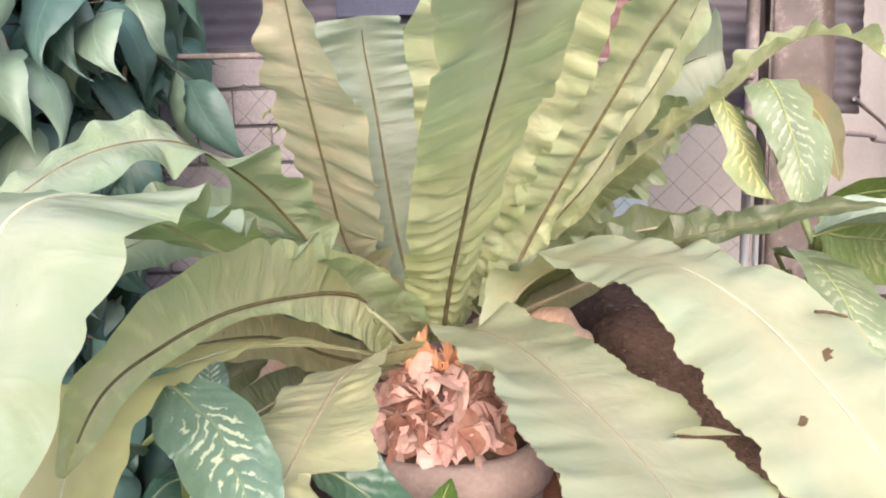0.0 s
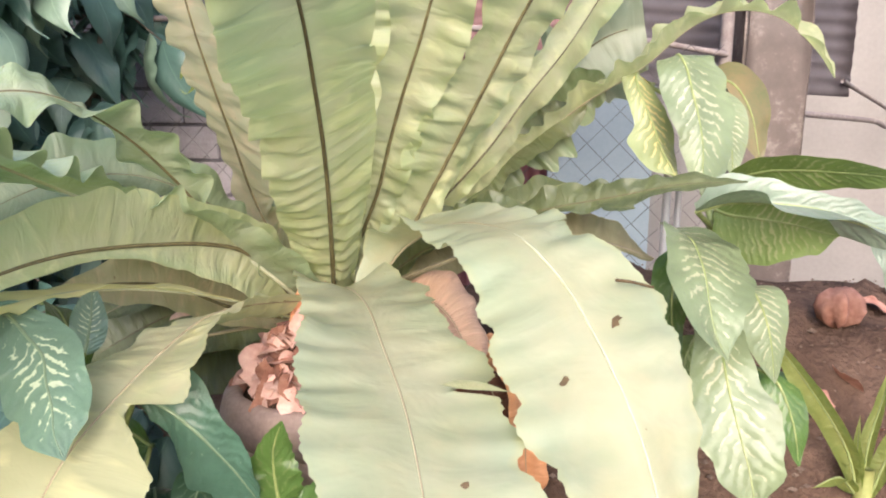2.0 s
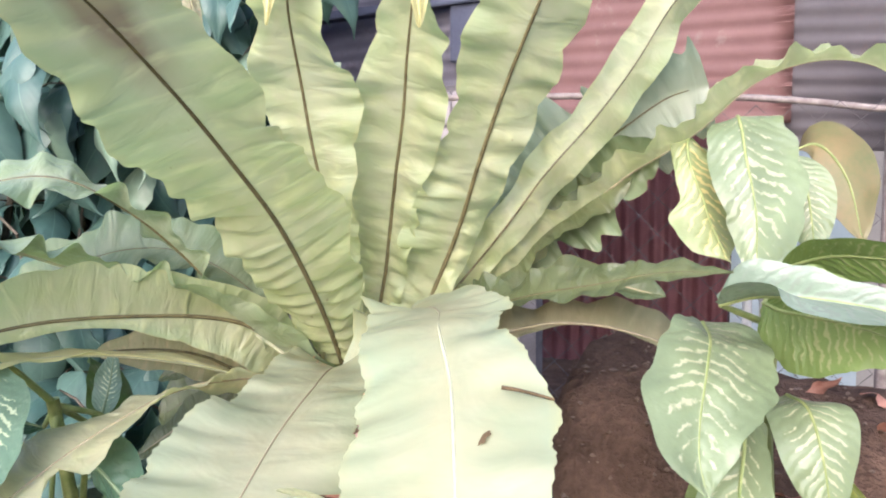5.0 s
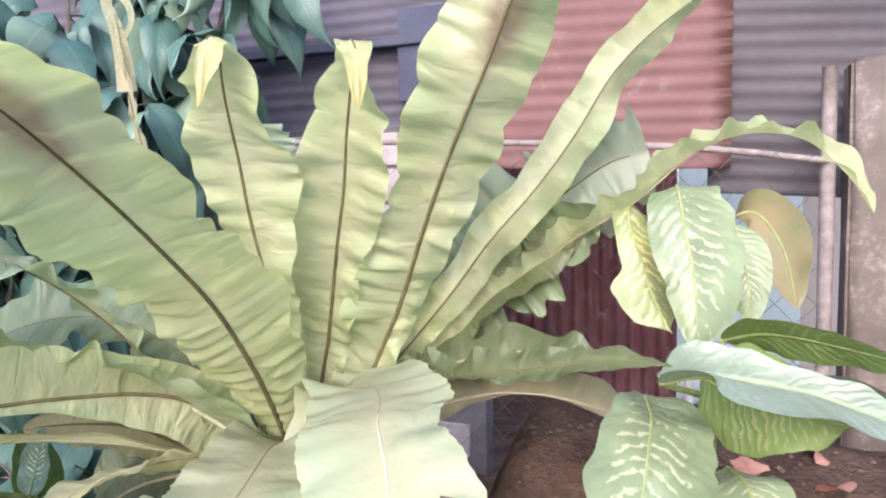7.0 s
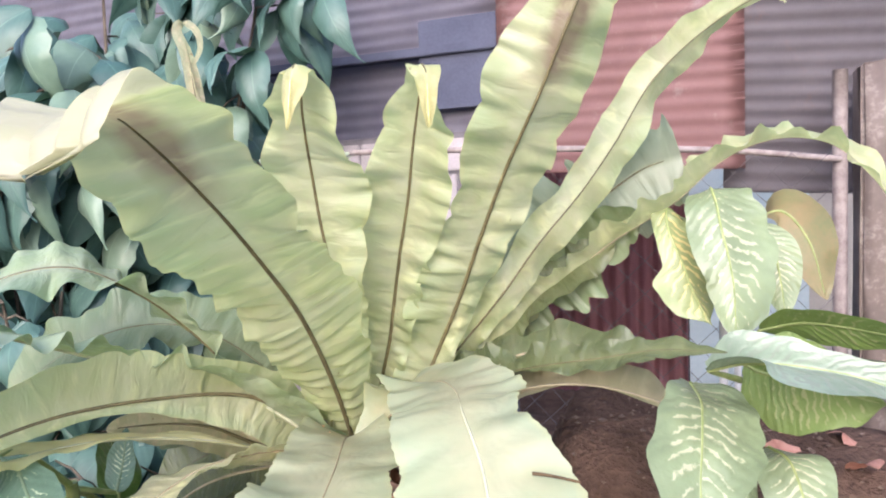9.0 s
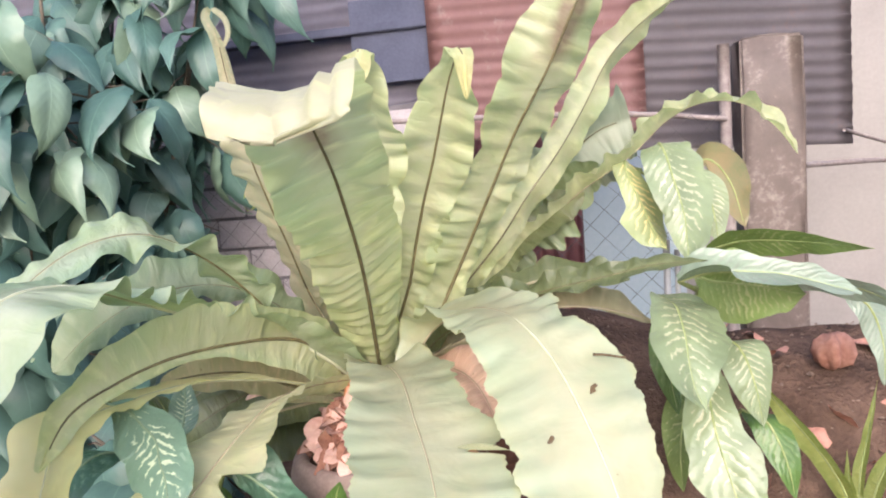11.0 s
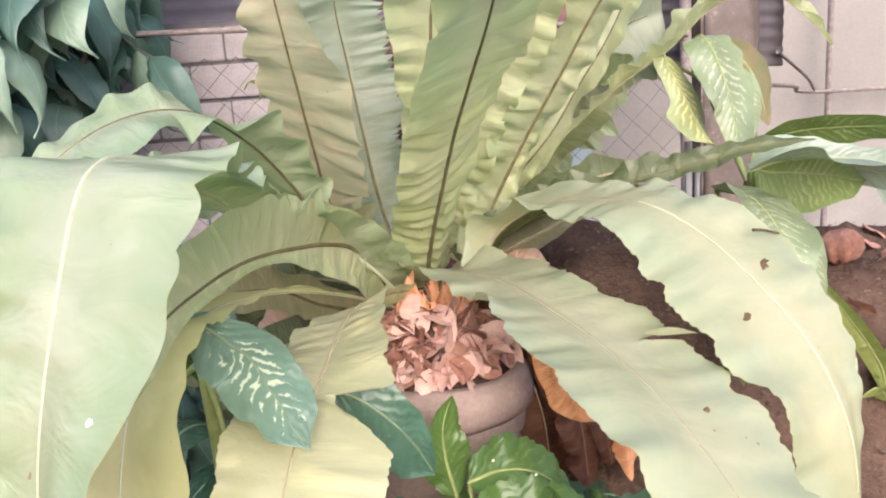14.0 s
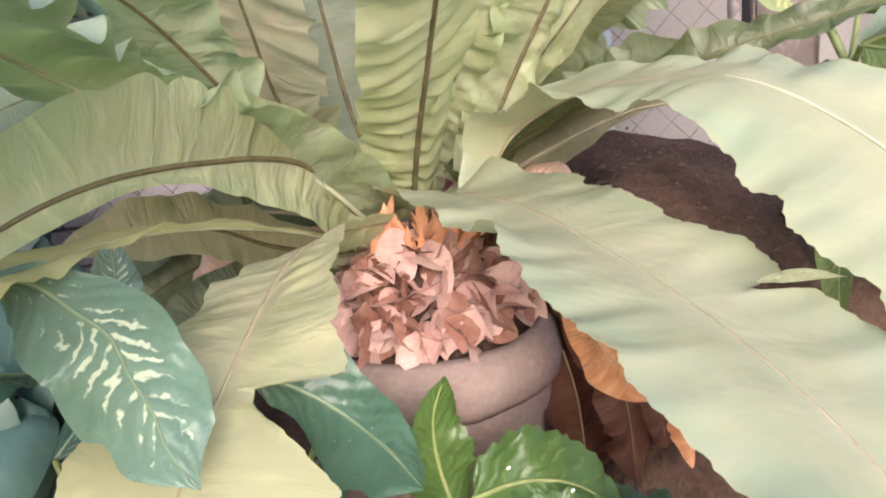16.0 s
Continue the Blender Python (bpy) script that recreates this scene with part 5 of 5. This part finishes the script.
low_leaf(0.14, 1.34, [(0.34, 1.26, 0.36), (0.44, 1.22, 0.44), (0.55, 1.20, 0.43), (0.66, 1.20, 0.36)], 0.18, (0.2, -0.7, -0.6), LOW_SHADED, 48)
low_leaf(0.12, 1.36, [(0.14, 1.44, 0.32), (0.24, 1.46, 0.40), (0.34, 1.46, 0.40), (0.44, 1.46, 0.32)], 0.17, (0.2, -0.7, -0.6), LOW_SHADED, 47)
low_leaf(0.02, 1.36, [(-0.10, 1.36, 0.34), (-0.18, 1.32, 0.42), (-0.27, 1.30, 0.42), (-0.36, 1.30, 0.34)], 0.18, (0.2, 0.7, -0.6), LOW_SHADED, 49)

# a ruff of smaller leaves round the foot of the low plant
ruff = random.Random(63)
for k in range(15):
    a = -3.0 + 0.43 * k + ruff.uniform(-0.2, 0.2)
    reach = ruff.uniform(0.16, 0.3)
    x, y = 0.13 + 0.15 * math.cos(a), 1.33 + 0.08 * math.sin(a)
    dx, dy = reach * math.cos(a), 0.7 * reach * math.sin(a)
    top = ruff.uniform(0.36, 0.52) - 0.22 * max(0.0, dx)
    low_leaf(0.10, 1.34, [(x, y, top - 0.04), (x + 0.35 * dx, y + 0.35 * dy, top + 0.02), (x + 0.7 * dx, y + 0.7 * dy, top), (x + dx, y + dy, top - 0.09)], ruff.uniform(0.10, 0.15), (-dy, dx, ruff.uniform(-0.06, 0.06)), CANE_GREEN if ruff.random() < 0.55 else LOW_SHADED, 70 + k)
for k, at in enumerate(((0.10, 1.385, 0.60), (0.19, 1.33, 0.585), (0.03, 1.30, 0.535), (0.26, 1.24, 0.50))):
    blemish(at, 0.0026, (0, -0.5, 0.85), k + 20, ground_cane, FLECK, "tiny white fleck")

strap = thing("strap_plant", (1.48, 1.98, 0.36), "young yellow-green plant with upright strap leaves on the bank", "plant")
for ctrl, w, sd in (
        ([(1.47, 1.98, 0.36), (1.42, 1.98, 0.52), (1.30, 1.99, 0.70), (1.12, 2.0, 0.92)], 0.085, 51),
        ([(1.49, 1.97, 0.36), (1.53, 1.96, 0.52), (1.58, 1.95, 0.62), (1.70, 1.94, 0.72)], 0.065, 52),
        ([(1.48, 1.99, 0.36), (1.49, 2.0, 0.52), (1.52, 2.01, 0.66), (1.55, 2.02, 0.82)], 0.045, 53),
        ([(1.47, 1.98, 0.36), (1.45, 1.97, 0.50), (1.44, 1.96, 0.62)], 0.04, 54),
        ([(1.46, 1.98, 0.38), (1.40, 1.95, 0.44), (1.32, 1.92, 0.42)], 0.06, 55)):
    cane_leaf(strap, ctrl, w, (0.6, -0.6, 0.5), STRAP, shape=lance, seed=sd, fold=0.5)
part("crown", tube(bmesh.new(), spline([(1.48, 1.98, 0.26), (1.48, 1.98, 0.36), (1.48, 1.98, 0.46)], 6)[0], lambda q: 0.03 - 0.008 * q, 10), STALK_YELLOW, strap)


# ---- the shrub at the back ----
def shrub_leaf_mesh(i, mat):
    rnd = random.Random(100 + i)
    L, w = rnd.uniform(0.28, 0.46), rnd.uniform(0.14, 0.23)
    bow = rnd.uniform(-0.05, 0.05)
    ctrl = [(0, 0, 0), (bow * 0.5, L * 0.3, 0.03), (bow, L * 0.62, 0.0), (bow * 0.8, L * 0.88, -rnd.uniform(0.05, 0.11)), (0, L * 0.97, -rnd.uniform(0.12, 0.2))]
    bm, _ = blade(ctrl, w, (1, 0, 0), drip, n=18, m=4, fold=rnd.uniform(-0.1, 0.3), wave=0.016, length=0.14, seed=i, curl=rnd.uniform(0.1, 0.4))
    me = bpy.data.meshes.new("leaf")
    bm.to_mesh(me)
    bm.free()
    me.materials.append(mat)
    me.polygons.foreach_set("use_smooth", [True] * len(me.polygons))
    return me


DARK_LEAVES = [shrub_leaf_mesh(i, SHRUB) for i in range(6)]
LIGHT_LEAVES = [shrub_leaf_mesh(i + 6, SHRUB_LIGHT) for i in range(4)]


def shrub(at, height, spread, twigs, seed, label, light=0.2, lean=(0, 0)):
    rnd = random.Random(seed)
    s = thing("shrub", at, label, "shrub", "shrubs at the back of the yard")
    base = Vector(at)
    stems = 5
    k = 0
    for j in range(stems):
        a = 6.2832 * j / stems + rnd.uniform(-0.4, 0.4)
        tip = base + Vector((spread * 0.8 * math.cos(a) + lean[0], spread * 0.5 * math.sin(a) + lean[1], height * rnd.uniform(0.75, 1.0)))
        pts = spline([base, base.lerp(tip, 0.4) + Vector((0, 0, 0.15)), tip], 18)[0]
        part("branch", tube(bmesh.new(), pts, lambda q: 0.022 * (1 - q) + 0.005, 7), BARK, s)
        for i in range(twigs):
            q = pts[rnd.randint(4, 18)]
            d = Vector((rnd.uniform(-1, 1), rnd.uniform(-1, 0.6), rnd.uniform(-0.35, 0.5))).normalized()
            e = q + d * rnd.uniform(0.12, 0.34)
            part("twig", tube(bmesh.new(), [q, q.lerp(e, 0.5) + Vector((0, 0, 0.02)), e], lambda w: 0.006 - 0.003 * w, 5), BARK, s)
            for n in range(3):
                p = q.lerp(e, 0.55 + 0.225 * n)
                ob = new("leaf", rnd.choice(LIGHT_LEAVES if rnd.random() < light else DARK_LEAVES))
                ob.parent = s
                ob.matrix_basis = pose(*(p - base), rnd.gauss(-58, 20), rnd.uniform(-35, 35), rnd.uniform(100, 260))
                k += 1
    return s


shrub((-1.95, 2.75, 0.1), 2.6, 0.55, 17, 7, "tall dark green shrub with drooping pointed leaves", 0.3)
shrub((-1.95, 3.35, 0.1), 3.0, 0.35, 14, 8, "dark green shrub growing against the block wall", 0.08, (0.6, 0))
shrub((-1.75, 2.3, 0.05), 1.35, 0.4, 9, 9, "dark green leafy shrub standing beside the fern", 0.0)

shrub((-1.08, 2.2, 0.05), 0.62, 0.42, 11, 12, "low dark green leafy shrub under the hanging fronds", 0.0)

# ---- small things on the bank ----
husk = solo("dry_husk", lathe([(0.02, -0.06), (0.055, -0.04), (0.072, 0.0), (0.062, 0.04), (0.03, 0.065)], 1.56, 2.43, 28, 0.034), LITTER_DARK, "round brown dried husk on the earth bank", "husk", smooth=True)
husk.location.z = terrain(1.56, 2.43) - 0.01
scatter = thing("fallen_leaves", (1.6, 2.1, 0.4), "dry brown leaves fallen on the earth bank", "dry leaves")
for i in range(40):
    x, y = rnd.uniform(1.0, 2.3), rnd.uniform(1.5, 2.7)
    ob = new("dry_leaf", DRY[(i % 5) * 3])
    ob.parent = scatter
    ob.matrix_basis = pose(x - 1.6, y - 2.1, terrain(x, y) + 0.012 - 0.4, rnd.uniform(-30, 50), rnd.uniform(-30, 30), rnd.uniform(0, 360))
shrub((-2.2, 3.2, 0.1), 3.0, 0.8, 17, 10, "tall dark green shrub before the sheet wall", 0.2)
shrub((-2.3, 2.3, 0.1), 2.5, 0.8, 16, 11, "dark green shrub with large pointed leaves", 0.15)
stake = thing("garden_stake", (0.98, 2.47, 0.0), "thin pale grey plastic pipe used as a plant stake", "stake")
part("pipe", tube(bmesh.new(), [Vector((0.98 + 0.01 * z, 2.47, z)) for z in np.linspace(0.0, 1.24, 8)], lambda q: 0.013, 10, up=(1, 0, 0)), PIPE, stake)
part("pipe", tube(bmesh.new(), [Vector((1.02 + 0.01 * z, 2.48, z)) for z in np.linspace(0.0, 1.20, 8)], lambda q: 0.010, 10, up=(1, 0, 0)), PIPE, stake)


def crumbs():
    """Clods, chips and bits of twig strewn over the earth bank."""
    r = random.Random(77)
    bm = bmesh.new()
    for i in range(1400):
        x, y = r.uniform(0.25, 2.6), r.uniform(1.3, 2.9)
        s = 0.004 + 0.010 * r.random() ** 3
        c = Vector((x, y, terrain(x, y) + 0.3 * s))
        vs = [bm.verts.new(c + Vector((d[0] * r.uniform(0.6, 1.5), d[1] * r.uniform(0.6, 1.5), d[2] * r.uniform(0.4, 0.9))) * s) for d in ((1, 0, 0), (0, 1, 0), (-1, 0, 0), (0, -1, 0), (0, 0, 1), (0, 0, -1))]
        for a, b in ((0, 1), (1, 2), (2, 3), (3, 0)):
            bm.faces.new((vs[a], vs[b], vs[4]))
            bm.faces.new((vs[b], vs[a], vs[5]))
    solo("soil_crumbs", bm, CRUMB, "small clods and pale chips strewn over the earth bank", "clods", kind="stuff")


crumbs()
